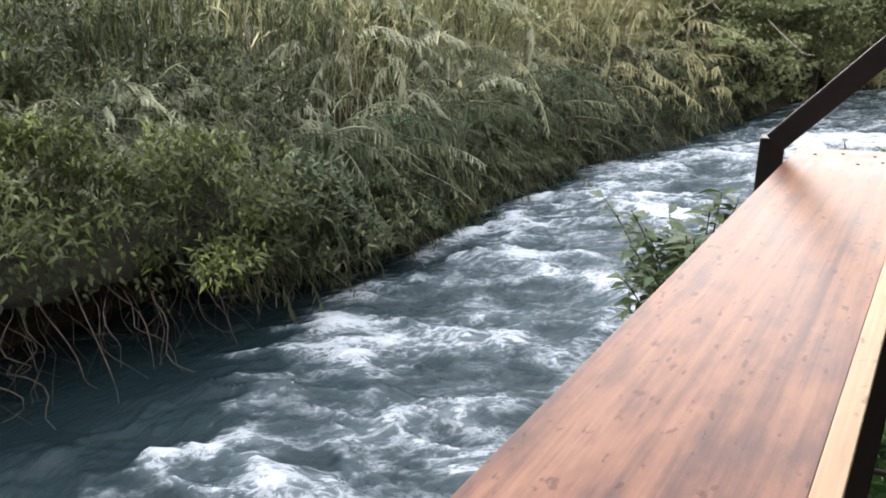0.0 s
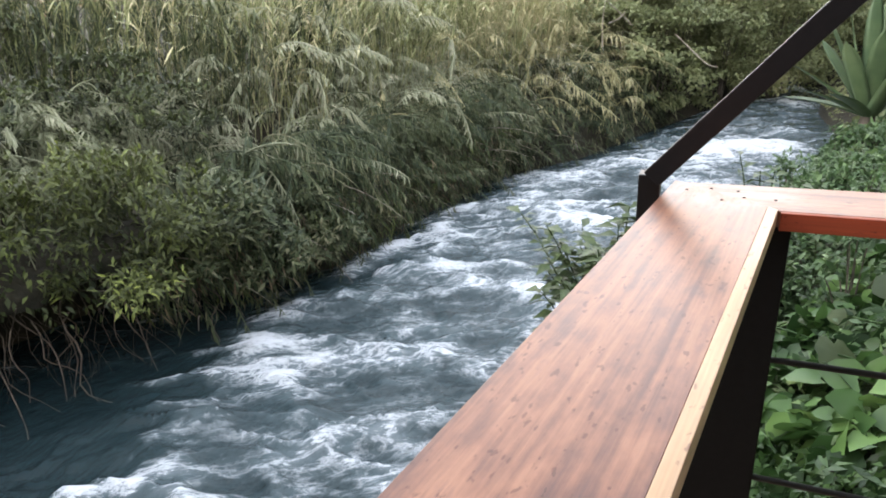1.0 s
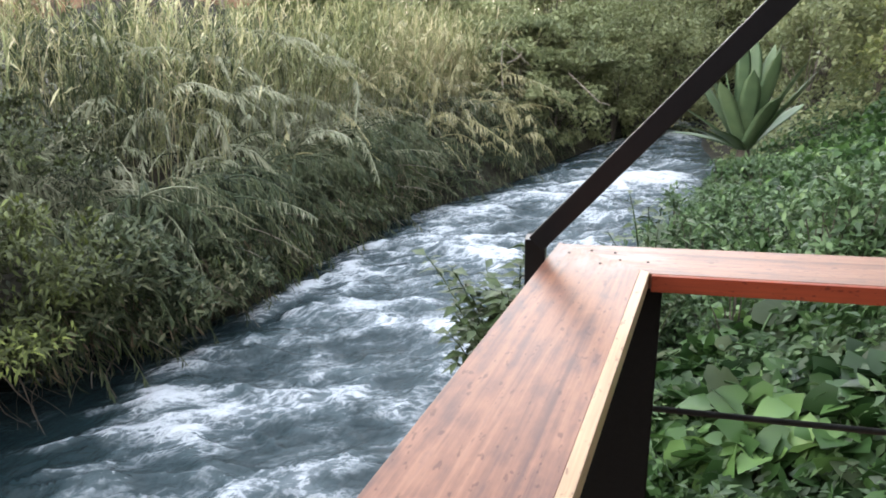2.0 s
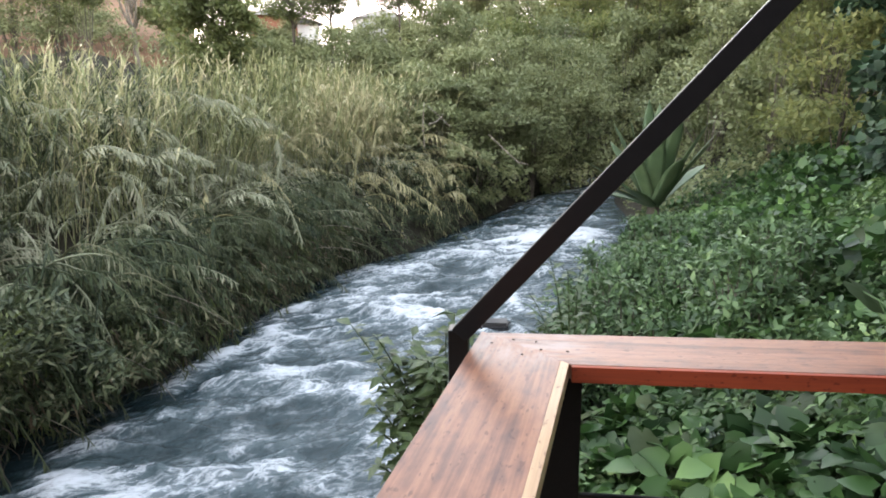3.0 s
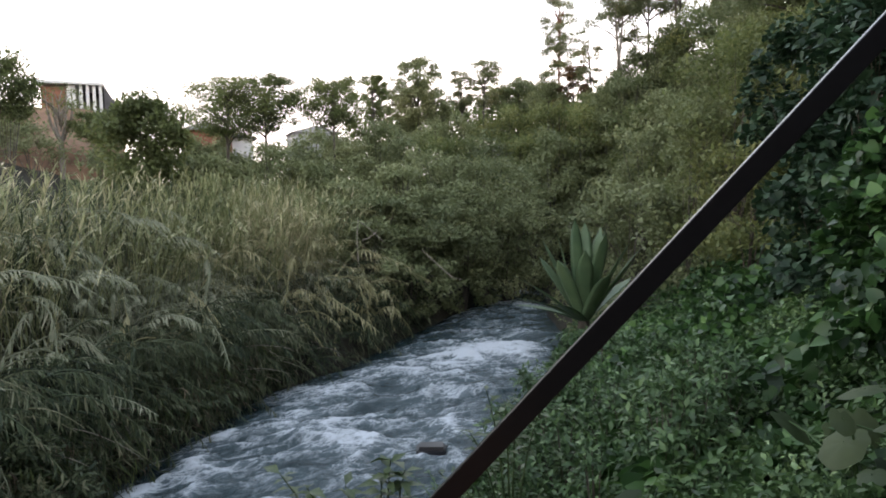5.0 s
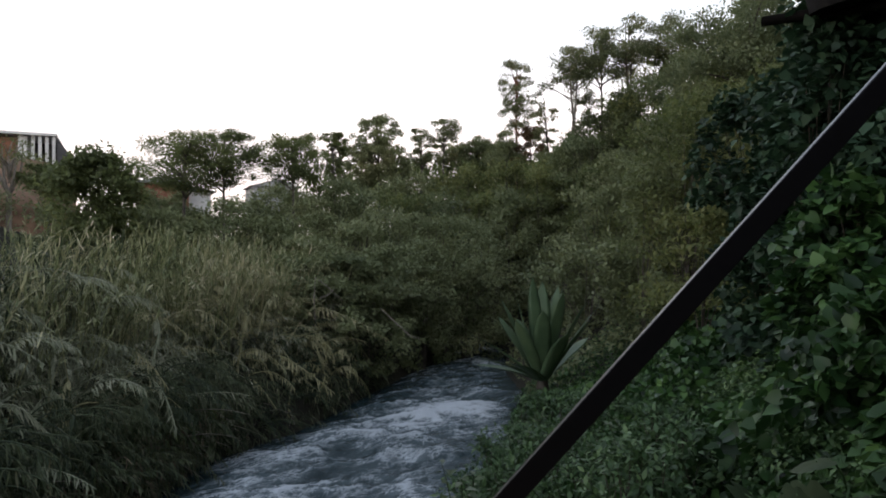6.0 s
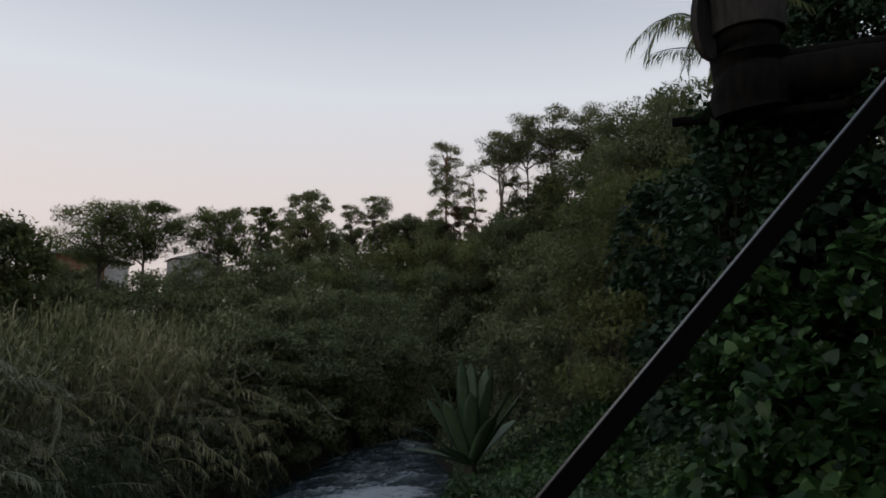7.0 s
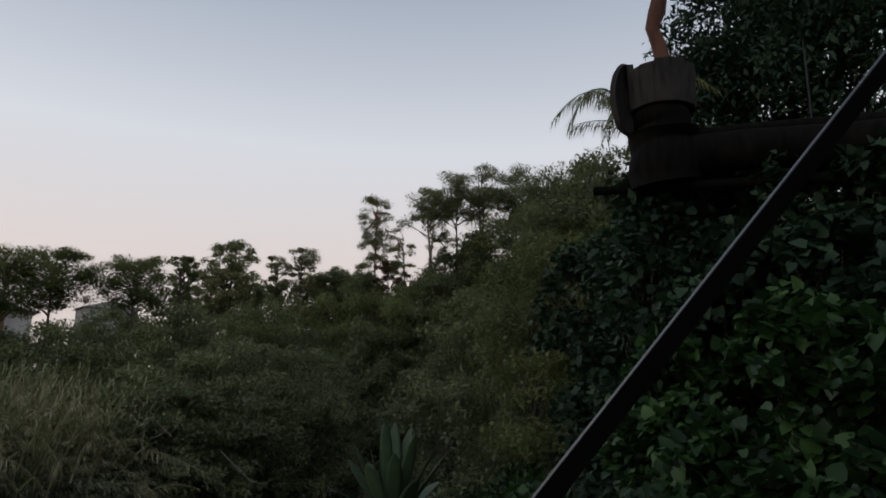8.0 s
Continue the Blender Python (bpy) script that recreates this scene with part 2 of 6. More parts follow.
VINE = foliage("vine_leaf", [(0.0, (0.009, 0.026, 0.009)), (0.45, (0.030, 0.073, 0.020)), (0.8, (0.070, 0.145, 0.040)), (1.0, (0.139, 0.241, 0.071))], 0.9, 0.42)
# dark blue-green leaves, darkened further for the shaded slope below the terrace
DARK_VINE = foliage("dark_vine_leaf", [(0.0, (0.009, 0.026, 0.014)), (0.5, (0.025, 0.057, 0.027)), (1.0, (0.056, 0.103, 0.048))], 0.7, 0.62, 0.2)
WEED = foliage("weed_leaf", [(0.0, (0.019, 0.041, 0.017)), (0.45, (0.052, 0.101, 0.037)), (0.8, (0.120, 0.195, 0.077)), (1.0, (0.251, 0.356, 0.148))], 0.8, 0.5)
BROAD = foliage("broad_leaf", [(0.0, (0.015, 0.029, 0.010)), (0.5, (0.030, 0.049, 0.017)), (1.0, (0.059, 0.080, 0.025))], 1.5, 0.6, single=True)
SPRIG = foliage("sprig_leaf", [(0.0, (0.026, 0.049, 0.019)), (0.5, (0.047, 0.076, 0.028)), (1.0, (0.115, 0.152, 0.057))], 3.0, 0.42)
WOODS = foliage("woods_leaf", [(0.0, (0.101, 0.126, 0.060)), (0.5, (0.217, 0.245, 0.117)), (0.85, (0.319, 0.324, 0.165)), (1.0, (0.434, 0.366, 0.200))], 0.22, through=0.35, island=0.2, vary=0.35)
TREE = foliage("tree_leaf", [(0.0, (0.077, 0.094, 0.038)), (0.5, (0.163, 0.193, 0.071)), (1.0, (0.306, 0.302, 0.115))], 0.3, through=0.5, island=0.45, vary=0.35)
PINE = foliage("pine_needles", [(0.0, (0.092, 0.114, 0.057)), (0.5, (0.194, 0.213, 0.102)), (1.0, (0.368, 0.324, 0.162))], 0.3, through=0.4, island=0.45)
RUST_LEAF = foliage("rusty_leaf", [(0.0, (0.06, 0.04, 0.02)), (0.5, (0.13, 0.08, 0.035)), (1.0, (0.22, 0.13, 0.06))], 0.3)


def bark(name, dark, light, scale=14):
    m, n, l, b = node_mat(name)
    tex = noise_node(n, l, scale, 6.0, (1, 1, 0.25))
    r = ramp(n, [(0.3, dark), (0.7, light)])
    l.new(tex.outputs[0], r.inputs[0])
    l.new(r.outputs[0], b.inputs["Base Color"])
    b.inputs["Roughness"].default_value = 0.9
    bump(n, l, tex.outputs[0], b, 0.6, 0.02)
    return m


BARK = bark("grey_bark", (0.05, 0.04, 0.032), (0.16, 0.135, 0.11))
BARK_PALE = bark("pale_bark", (0.14, 0.115, 0.09), (0.32, 0.28, 0.23))
BARK_RED = bark("red_bark", (0.12, 0.06, 0.04), (0.30, 0.16, 0.10))
ROOT = bark("root_bark", (0.03, 0.024, 0.018), (0.12, 0.095, 0.07), 20)
# near-black wood: the terrace's dark outline against the sky is painted in
LOGWOOD_SHADED = bark("shaded_weathered_log", (0.003, 0.0027, 0.0024), (0.012, 0.010, 0.008), 9)
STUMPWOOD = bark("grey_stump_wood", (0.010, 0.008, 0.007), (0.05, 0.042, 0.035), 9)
LOGWOOD_SHADED.node_tree.nodes["Principled BSDF"].inputs["Specular IOR Level"].default_value = 0.1
PEELED = bark("peeled_trunk", (0.07, 0.028, 0.018), (0.19, 0.08, 0.05), 6)


def earth():
    m, n, l, b = node_mat("earth")
    a = noise_node(n, l, 0.25, 5.0)
    c = noise_node(n, l, 9.0, 6.0)
    r1 = ramp(n, [(0.35, (0.016, 0.014, 0.008)), (0.55, (0.028, 0.025, 0.014)), (0.72, (0.05, 0.036, 0.022))])
    r2 = ramp(n, [(0.3, (0.55, 0.55, 0.55)), (0.7, (1.25, 1.25, 1.25))])
    l.new(a.outputs[0], r1.inputs[0])
    l.new(c.outputs[0], r2.inputs[0])
    mx = n.new("ShaderNodeMix")
    mx.data_type, mx.blend_type = "RGBA", "MULTIPLY"
    mx.inputs[0].default_value = 1.0
    l.new(r1.outputs[0], mx.inputs[6])
    l.new(r2.outputs[0], mx.inputs[7])
    l.new(mx.outputs[2], b.inputs["Base Color"])
    b.inputs["Roughness"].default_value = 0.95
    bump(n, l, c.outputs[0], b, 0.7, 0.05)
    return m


EARTH = earth()


def water_mat():
    """Silty green-grey water; the foam is a layer of its own on the crests."""
    m, n, l, b = node_mat("river_water")
    at = n.new("ShaderNodeAttribute")
    at.attribute_name = "foam"
    fine = noise_node(n, l, 1.7, 7.0, (0.6, 1.5, 1, 10), 0.64, distortion=0.7)
    lace = noise_node(n, l, 9.0, 8.0, (0.6, 1.5, 1, 10), 0.74, distortion=0.4)
    blot = math_node(n, l, "SUBTRACT", fine.outputs[0], 0.5)
    grit = math_node(n, l, "SUBTRACT", lace.outputs[0], 0.5)
    # thin threads of foam, where the water is broken
    lines = []
    for scale, sharp in ((1.1, 26.0), (2.6, 17.0)):
        thread = noise_node(n, l, scale, 8.0, (0.7, 1.4, 1, 8), 0.64, distortion=0.5)
        off = math_node(n, l, "ABSOLUTE", math_node(n, l, "MULTIPLY", math_node(n, l, "SUBTRACT", thread.outputs[0], 0.5), sharp))
        lines.append(math_node(n, l, "POWER", math_node(n, l, "SUBTRACT", 1.0, off, clamp=True), 1.6))
    line = math_node(n, l, "MAXIMUM", lines[0], math_node(n, l, "MULTIPLY", lines[1], 0.75))
    where = math_node(n, l, "MULTIPLY", math_node(n, l, "ADD", at.outputs["Fac"], math_node(n, l, "ADD", math_node(n, l, "MULTIPLY", blot, 1.6), -0.02)), 2.2, clamp=True)
    threads = math_node(n, l, "MULTIPLY", math_node(n, l, "MULTIPLY", line, where), 0.9)
    total = math_node(n, l, "ADD", math_node(n, l, "ADD", math_node(n, l, "MULTIPLY", blot, 0.35), math_node(n, l, "MULTIPLY", grit, 1.9)), at.outputs["Fac"])
    solid = ramp(n, [(0.46, (0, 0, 0)), (0.56, (0.6, 0.6, 0.6)), (0.76, (1, 1, 1))])
    l.new(total, solid.inputs[0])
    both = math_node(n, l, "MAXIMUM", threads, solid.outputs[0])
    cover = ramp(n, [(0.0, (0, 0, 0)), (1.0, (1, 1, 1))])
    l.new(both, cover.inputs[0])
    # milky where bubbles are drawn under, clear and dark elsewhere; foam below 0 darkens further
    milk = math_node(n, l, "ADD", math_node(n, l, "ADD", math_node(n, l, "MULTIPLY", blot, 1.1), math_node(n, l, "MULTIPLY", grit, 0.3)), math_node(n, l, "ADD", math_node(n, l, "MULTIPLY", at.outputs["Fac"], 1.0), 0.19), clamp=True)
    deep = ramp(n, [(0.1, (0.015, 0.031, 0.036)), (0.42, (0.056, 0.084, 0.094)), (0.85, (0.18, 0.215, 0.235))])
    l.new(milk, deep.inputs[0])
    mx = n.new("ShaderNodeMix")
    mx.data_type = "RGBA"
    l.new(cover.outputs[0], mx.inputs[0])
    l.new(deep.outputs[0], mx.inputs[6])
    mx.inputs[7].default_value = (0.58, 0.62, 0.66, 1)
    l.new(mx.outputs[2], b.inputs["Base Color"])
    rough = math_node(n, l, "ADD", math_node(n, l, "MULTIPLY", cover.outputs[0], 0.5), 0.11)
    l.new(rough, b.inputs["Roughness"])
    b.inputs["IOR"].default_value = 1.33
    ripple = noise_node(n, l, 7.0, 5.0, (0.5, 1.2, 1, 53), 0.6, distortion=0.5)
    h = math_node(n, l, "ADD", ripple.outputs[0], math_node(n, l, "MULTIPLY", lace.outputs[0], 0.4))
    bump(n, l, h, b, 0.8, 0.06)
    return m


WATER = water_mat()


def varnished_wood(name, along, tones, rough=0.22, worn=0.0):
    """Varnished hardwood with its grain along a direction in plan, in degrees."""
    m, n, l, b = node_mat(name)
    grain = noise_node(n, l, 4.2, 5.0, (0.22, 6.0, 6.0, along), 0.6, distortion=0.6)
    fibre = noise_node(n, l, 34.0, 4.0, (0.16, 5.0, 5.0, along), 0.6)
    pores = noise_node(n, l, 75.0, 2.0, (0.6, 1.2, 1.2, along), 0.5)
    blotch = noise_node(n, l, 16.0, 5.0, (0.6, 1.3, 1.3, along), 0.62)
    v = math_node(n, l, "ADD", math_node(n, l, "MULTIPLY", grain.outputs[0], 0.6), math_node(n, l, "MULTIPLY", blotch.outputs[0], 0.4))
    r = ramp(n, tones)
    l.new(v, r.inputs[0])
    r2 = ramp(n, [(0.35, (0.82, 0.8, 0.8)), (0.65, (1.08, 1.08, 1.08))])
    l.new(fibre.outputs[0], r2.inputs[0])
    mx = n.new("ShaderNodeMix")
    mx.data_type, mx.blend_type = "RGBA", "MULTIPLY"
    mx.inputs[0].default_value = 0.8
    l.new(r.outputs[0], mx.inputs[6])
    l.new(r2.outputs[0], mx.inputs[7])
    dots = ramp(n, [(0.635, (1, 1, 1)), (0.69, (0.5, 0.42, 0.42))])
    l.new(pores.outputs[0], dots.inputs[0])
    mp2 = n.new("ShaderNodeMix")
    mp2.data_type, mp2.blend_type = "RGBA", "MULTIPLY"
    mp2.inputs[0].default_value = 0.9
    l.new(mx.outputs[2], mp2.inputs[6])
    l.new(dots.outputs[0], mp2.inputs[7])
    # varnish rubbed grey where the boards meet
    near = n.new("ShaderNodeVectorMath")
    near.operation = "DISTANCE"
    l.new(n.new("ShaderNodeTexCoord").outputs["Object"], near.inputs[0])
    near.inputs[1].default_value = (0.84, 1.30, 3.75)
    scuff = noise_node(n, l, 22.0, 6.0, (0.5, 1.4, 1.4, along), 0.65)
    spot = math_node(n, l, "MULTIPLY", math_node(n, l, "SUBTRACT", 0.21, near.outputs["Value"]), 9.0, clamp=True)
    patch = math_node(n, l, "MULTIPLY", math_node(n, l, "SUBTRACT", scuff.outputs[0], 0.42), 5.0, clamp=True)
    wear = n.new("ShaderNodeMix")
    wear.data_type = "RGBA"
    l.new(math_node(n, l, "MULTIPLY", math_node(n, l, "MULTIPLY", spot, patch), worn), wear.inputs[0])
    l.new(mp2.outputs[2], wear.inputs[6])
    wear.inputs[7].default_value = (0.30, 0.245, 0.225, 1)
    l.new(wear.outputs[2], b.inputs["Base Color"])
    rr = math_node(n, l, "ADD", math_node(n, l, "MULTIPLY", blotch.outputs[0], 0.25), rough)
    l.new(rr, b.inputs["Roughness"])
    b.inputs["Coat Weight"].default_value = 0.14
    b.inputs["Coat Roughness"].default_value = 0.3
    b.inputs["Specular IOR Level"].default_value = 0.25
    bump(n, l, fibre.outputs[0], b, 0.15, 0.002)
    return m


B1, B2 = math.degrees(math.atan2(0.838, 0.546)), math.degrees(math.atan2(-0.407, 0.913))
RED_TONES = [(0.34, (0.062, 0.030, 0.025)), (0.43, (0.119, 0.053, 0.036)), (0.50, (0.198, 0.088, 0.053)), (0.57, (0.257, 0.121, 0.071)), (0.66, (0.158, 0.074, 0.055))]
WOOD_1 = varnished_wood("varnished_red_wood", B1, RED_TONES, worn=0.5)
WOOD_2 = varnished_wood("varnished_red_wood_across", B2, RED_TONES, worn=0.6)
SAPWOOD = varnished_wood("pale_sapwood", B1, [(0.3, (0.34, 0.21, 0.115)), (0.7, (0.46, 0.32, 0.19))])
EDGE_RED = varnished_wood("red_stained_edge", B2, [(0.3, (0.21, 0.034, 0.014)), (0.7, (0.33, 0.062, 0.024))], 0.5)


def plain(name, colour, rough, metal=0.0, scale=30, spread=0.25):
    m, n, l, b = node_mat(name)
    tex = noise_node(n, l, scale, 5.0)
    r = ramp(n, [(0.3, tuple(c * (1 - spread) for c in colour)), (0.7, tuple(min(1, c * (1 + spread)) for c in colour))])
    l.new(tex.outputs[0], r.inputs[0])
    l.new(r.outputs[0], b.inputs["Base Color"])
    b.inputs["Roughness"].default_value, b.inputs["Metallic"].default_value = rough, metal
    bump(n, l, tex.outputs[0], b, 0.12, 0.003)
    return m


STEEL = plain("black_painted_steel", (0.006, 0.0055, 0.006), 0.3, 0.0, 60)
STEEL.node_tree.nodes["Principled BSDF"].inputs["Specular IOR Level"].default_value = 0.4
POST_STEEL = plain("matt_black_steel", (0.005, 0.005, 0.005), 0.65, 0.0, 60)
POST_STEEL.node_tree.nodes["Principled BSDF"].inputs["Specular IOR Level"].default_value = 0.12
IRON = plain("dark_iron_bar", (0.03, 0.03, 0.03), 0.5, 0.6, 40)
NAIL = plain("rusty_nail_head", (0.03, 0.022, 0.018), 0.6, 0.5, 80)
BRICK_WALL = plain("orange_brick", (0.26, 0.115, 0.07), 0.9, 0.0, 4)
PLASTER = plain("white_plaster", (0.72, 0.70, 0.66), 0.85, 0.0, 2, 0.1)
CONCRETE = plain("grey_concrete", (0.38, 0.37, 0.36), 0.9, 0.0, 3)
DARK_ROOF = plain("dark_roof", (0.07, 0.065, 0.065), 0.7, 0.0, 3)
RED_SOIL = plain("red_soil", (0.19, 0.11, 0.065), 0.95, 0.0, 0.6, 0.5)
DECKING = plain("deck_boards", (0.22, 0.14, 0.08), 0.7, 0.0, 6)
AGAVE = foliage("agave_leaf", [(0.0, (0.058, 0.096, 0.049)), (0.5, (0.086, 0.137, 0.068)), (1.0, (0.138, 0.193, 0.094))], 1.5, 0.5, 0.06)

# ---- the lie of the land ----
WZ = 0.2
FAR_FOOT = np.array([(-30, -26), (-12, -3), (-7.2, 2.4), (-4.8, 4.9), (-3.7, 6.2), (-2.9, 7.4), (-1.6, 9.3), (0, 12.0), (1.7, 14.6), (4.4, 16.4), (6.1, 18.3),
                     (10.9, 23.2), (13.6, 26.6), (13.6, 32), (11, 42), (0, 70), (-30, 130)], float)
NEAR_FOOT = np.array([(-24, -30), (-8, -4), (-3, 0.6), (-0.9, 2.9), (1.0, 5.2), (3.5, 7.55), (6.2, 10.5), (8.9, 13.6), (11.4, 17.0), (13, 20.8),
                      (16, 25.6), (16.8, 32), (15, 43), (5, 72), (-25, 132)], float)


def side_distance(line, x, y):
    """The distance from a line, more than 0 on its left; and how far along it that is."""
    p = np.stack([x, y], -1).astype(float)
    best, sign, along, run = np.full(len(p), 1e9), np.ones(len(p)), np.zeros(len(p)), 0.0
    for a, b in zip(line[:-1], line[1:]):
        d = b - a
        n = np.linalg.norm(d)
        t = np.clip(((p - a) @ d) / n**2, 0, 1)
        off = p - (a + t[:, None] * d)
        dist = np.linalg.norm(off, axis=1)
        near = dist < best - 1e-9
        side = np.sign(d[0] * off[:, 1] - d[1] * off[:, 0])
        best, sign, along = np.where(near, dist, best), np.where(near, side, sign), np.where(near, run + t * n, along)
        run += n
    return best * np.where(sign == 0, 1, sign), along


def land(x, y):
    x, y = np.asarray(x, float).ravel(), np.asarray(y, float).ravel()
    dl, _ = side_distance(FAR_FOOT, x, y)
    dr = -side_distance(NEAR_FOOT, x, y)[0]
    # the far bank is undercut where the roots hang
    hollow = np.clip((-1.6 - x) / 1.2, 0, 1) * np.clip((12 - y) / 4, 0, 1)
    dl = dl - 2.3 * hollow * (np.abs(dl) < 12)
    bed = np.interp(np.minimum(-dl, -dr), [0, 0.4, 2], [0.15, -0.3, -0.5])
    left = np.interp(dl, [0, 0.35, 1.2, 2.5, 4, 10, 25, 45, 70, 140, 600, 3000], [0.15, 1.0, 1.6, 2.2, 2.6, 3.0, 3.4, 4.2, 5.2, 7, 20, 60])
    left += 7.0 * np.exp(-(((x + 9) / 9) ** 2 + ((y - 55) / 18) ** 2))
    right = np.interp(dr, [0, 0.3, 1, 4, 8, 14, 25, 60, 140, 600, 3000], [0.15, 0.5, 0.9, 2.3, 5.0, 9.4, 15, 21, 27, 45, 90])
    under = (x * 0.407 + y * 0.913 < 1.9) & (x > -6) & (x < 5)
    right = np.where(under, np.minimum(right, 2.35), right)
    h = np.where(dl > 0, left, np.where(dr > 0, right * np.clip((95 - y) / 45, 0.3, 1), bed))
    far = np.hypot(x, y)
    rough = np.clip((np.maximum(dl, dr)) / 2, 0, 1)
    return h + rough * (0.12 * fbm(x * 0.8, y * 0.8, 3, 5) + np.clip(far / 60, 0, 3) * 0.5 * fbm(x / 25, y / 25, 3, 9))


def ground():
    g = np.concatenate([-np.geomspace(18, 3000, 26)[::-1], np.arange(-17.5, 45, 0.35), np.geomspace(46, 3000, 26)])
    gy = np.concatenate([-np.geomspace(14, 3000, 26)[::-1], np.arange(-13.5, 60, 0.35), np.geomspace(61, 3000, 26)])
    X, Y = np.meshgrid(g, gy, indexing="ij")
    Z = land(X, Y)
    v = np.stack([X.ravel(), Y.ravel(), Z], -1)
    i = np.arange(X.size).reshape(X.shape)
    f = np.stack([i[:-1, :-1], i[1:, :-1], i[1:, 1:], i[:-1, 1:]], -1).reshape(-1, 4)
    ob = part_raw("ground", (v, f), EARTH, smooth=True)
    return tagged(ob, "dark earth river banks and wooded valley sides", "ground", kind="structure")


ground()


# ---- the river ----
def along_line(line, s):
    d = np.r_[0, np.cumsum(np.linalg.norm(np.diff(line, axis=0), axis=1))]
    return np.stack([np.interp(s, d, line[:, 0]), np.interp(s, d, line[:, 1])], -1)


def river():
    mid = np.array([(-27, -28), (-10, -3.5), (-5.1, 1.5), (-2.9, 3.9), (-1.5, 5.6), (0.2, 7.8), (2, 10.3), (3.7, 12.8), (6, 15), (8.2, 17.6), (12, 22),
                    (14.8, 26.1), (15.2, 32), (13, 42.5), (2.5, 71)], float)
    total = np.linalg.norm(np.diff(mid, axis=0), axis=1).sum()
    s = np.concatenate([np.arange(20, 34, 0.3), np.arange(34, 58, 0.042), np.arange(58, 66, 0.09), np.arange(66, total, 0.25)])
    c = along_line(mid, s)
    t = unit(np.gradient(along_line(mid, np.clip(s[:, None] + np.linspace(-1.5, 1.5, 7)[None], 0, total).ravel()).reshape(len(s), 7, 2).mean(1), axis=0))
    nrm = np.stack([-t[:, 1], t[:, 0]], -1)
    w = np.linspace(-4.2, 4.2, 160)
    P = c[:, None] + nrm[:, None] * w[None, :, None]
    S, Wd = np.meshgrid(s, w, indexing="ij")
    # standing waves lie aslant in the stream, steep on the side that the water runs to
    X, Y = P[..., 0], P[..., 1]
    c = Y + 0.1 * X + 0.55 * fbm(X * 0.45, Y * 0.45, 3, 21)
    a = X - 0.1 * Y + 0.5 * fbm(X * 0.4, Y * 0.4, 3, 33)

    def crests(fc, fa, seed):
        return np.clip(1 - np.abs(fbm(c * fc, a * fa, 3, seed)) * 2.6, 0, 1)

    big, mid_wave, chop = crests(0.7, 0.3, 3), crests(1.5, 0.6, 12), crests(3.2, 1.4, 17)
    ripple = crests(6.5, 3.2, 19)
    busy = np.clip(0.58 + 1.4 * fbm(X * 0.45, Y * 0.45, 3, 44), 0.05, 1.3)
    z = 0.10 * fbm(c * 0.5, a * 0.4, 2, 2) + 0.13 * big ** 1.5 + 0.075 * mid_wave ** 1.5 + 0.055 * chop ** 1.5 + 0.022 * ripple
    foam = busy * (0.48 * big ** 3 + 0.36 * mid_wave ** 3 + 0.17 * chop ** 3 + 0.08 * ripple ** 2) + 0.08 * busy
    foam = foam * (1 + 0.9 * fbm(a * 1.6, c * 3.4, 4, 48))
    # the large breaking waves, each by its two ends, width and height
    for ax, ay, bx, by, wide, high, white in ((-3.0, 4.40, -2.5, 4.45, 0.17, 0.14, 0.9), (-4.5, 4.4, -4.0, 4.5, 0.2, 0.1, 0.4), (-2.7, 5.1, -2.1, 5.4, 0.18, 0.08, 0.4),
                                              (-1.1, 9.5, -0.4, 10.5, 0.26, 0.22, 1.0), (-0.5, 8.95, 1.4, 9.0, 0.26, 0.16, 0.5), (0.3, 8.6, 1.8, 7.85, 0.26, 0.15, 0.5),
                                              (-0.9, 5.05, 0.2, 5.35, 0.2, 0.1, 0.42), (0.2, 6.4, 0.75, 6.2, 0.25, 0.12, 0.5), (0.1, 11.0, 0.5, 11.5, 0.25, 0.12, 0.45),
                                              (3.3, 13.9, 4.0, 14.1, 0.3, 0.12, 0.4), (7.8, 16.1, 9.0, 16.4, 0.4, 0.12, 0.4), (2.2, 11.3, 3.5, 11.0, 0.25, 0.12, 0.4),
                                              (4.5, 15.2, 5.6, 15.0, 0.3, 0.12, 0.35), (5.2, 13.0, 6.6, 12.8, 0.3, 0.12, 0.4), (-1.7, 6.1, -1.4, 6.2, 0.15, 0.07, 0.35)):
        a, b = np.array([ax, ay]), np.array([bx, by])
        d = b - a
        k = np.clip(((P - a) @ d) / (d @ d), 0, 1)
        dist = np.linalg.norm(P - (a + k[..., None] * d), axis=-1) * (1 + 0.5 * fbm(P[..., 0] * 2.5, P[..., 1] * 2.5, 3, 6))
        g = np.exp(-(dist / wide) ** 2)
        z, foam = z + high * g, foam + 0.75 * white * g * (1 + 1.1 * fbm(P[..., 0] * 3.5, P[..., 1] * 3.5, 3, 8))
    edge = np.minimum(-side_distance(FAR_FOOT, P[..., 0].ravel(), P[..., 1].ravel())[0], side_distance(NEAR_FOOT, P[..., 0].ravel(), P[..., 1].ravel())[0]).reshape(S.shape)
    calm = np.clip((edge + 0.2) / 1.3, 0.15, 1)
    from_far = -side_distance(FAR_FOOT, P[..., 0].ravel(), P[..., 1].ravel())[0].reshape(S.shape)
    # foam also paints light: more far off for sky glare, less for bank shade
    foam = foam + 0.10 * np.clip((P[..., 1] - 10) / 5, 0, 1) - 0.9 * np.clip(1 - from_far / 3.4, 0, 1) * np.clip((-1.9 - X) / 1.2, 0, 1) - 0.2 * np.clip(1 - from_far / 1.5, 0, 1) - 0.1 * np.clip((6.5 - Y) / 1.5, 0, 1)
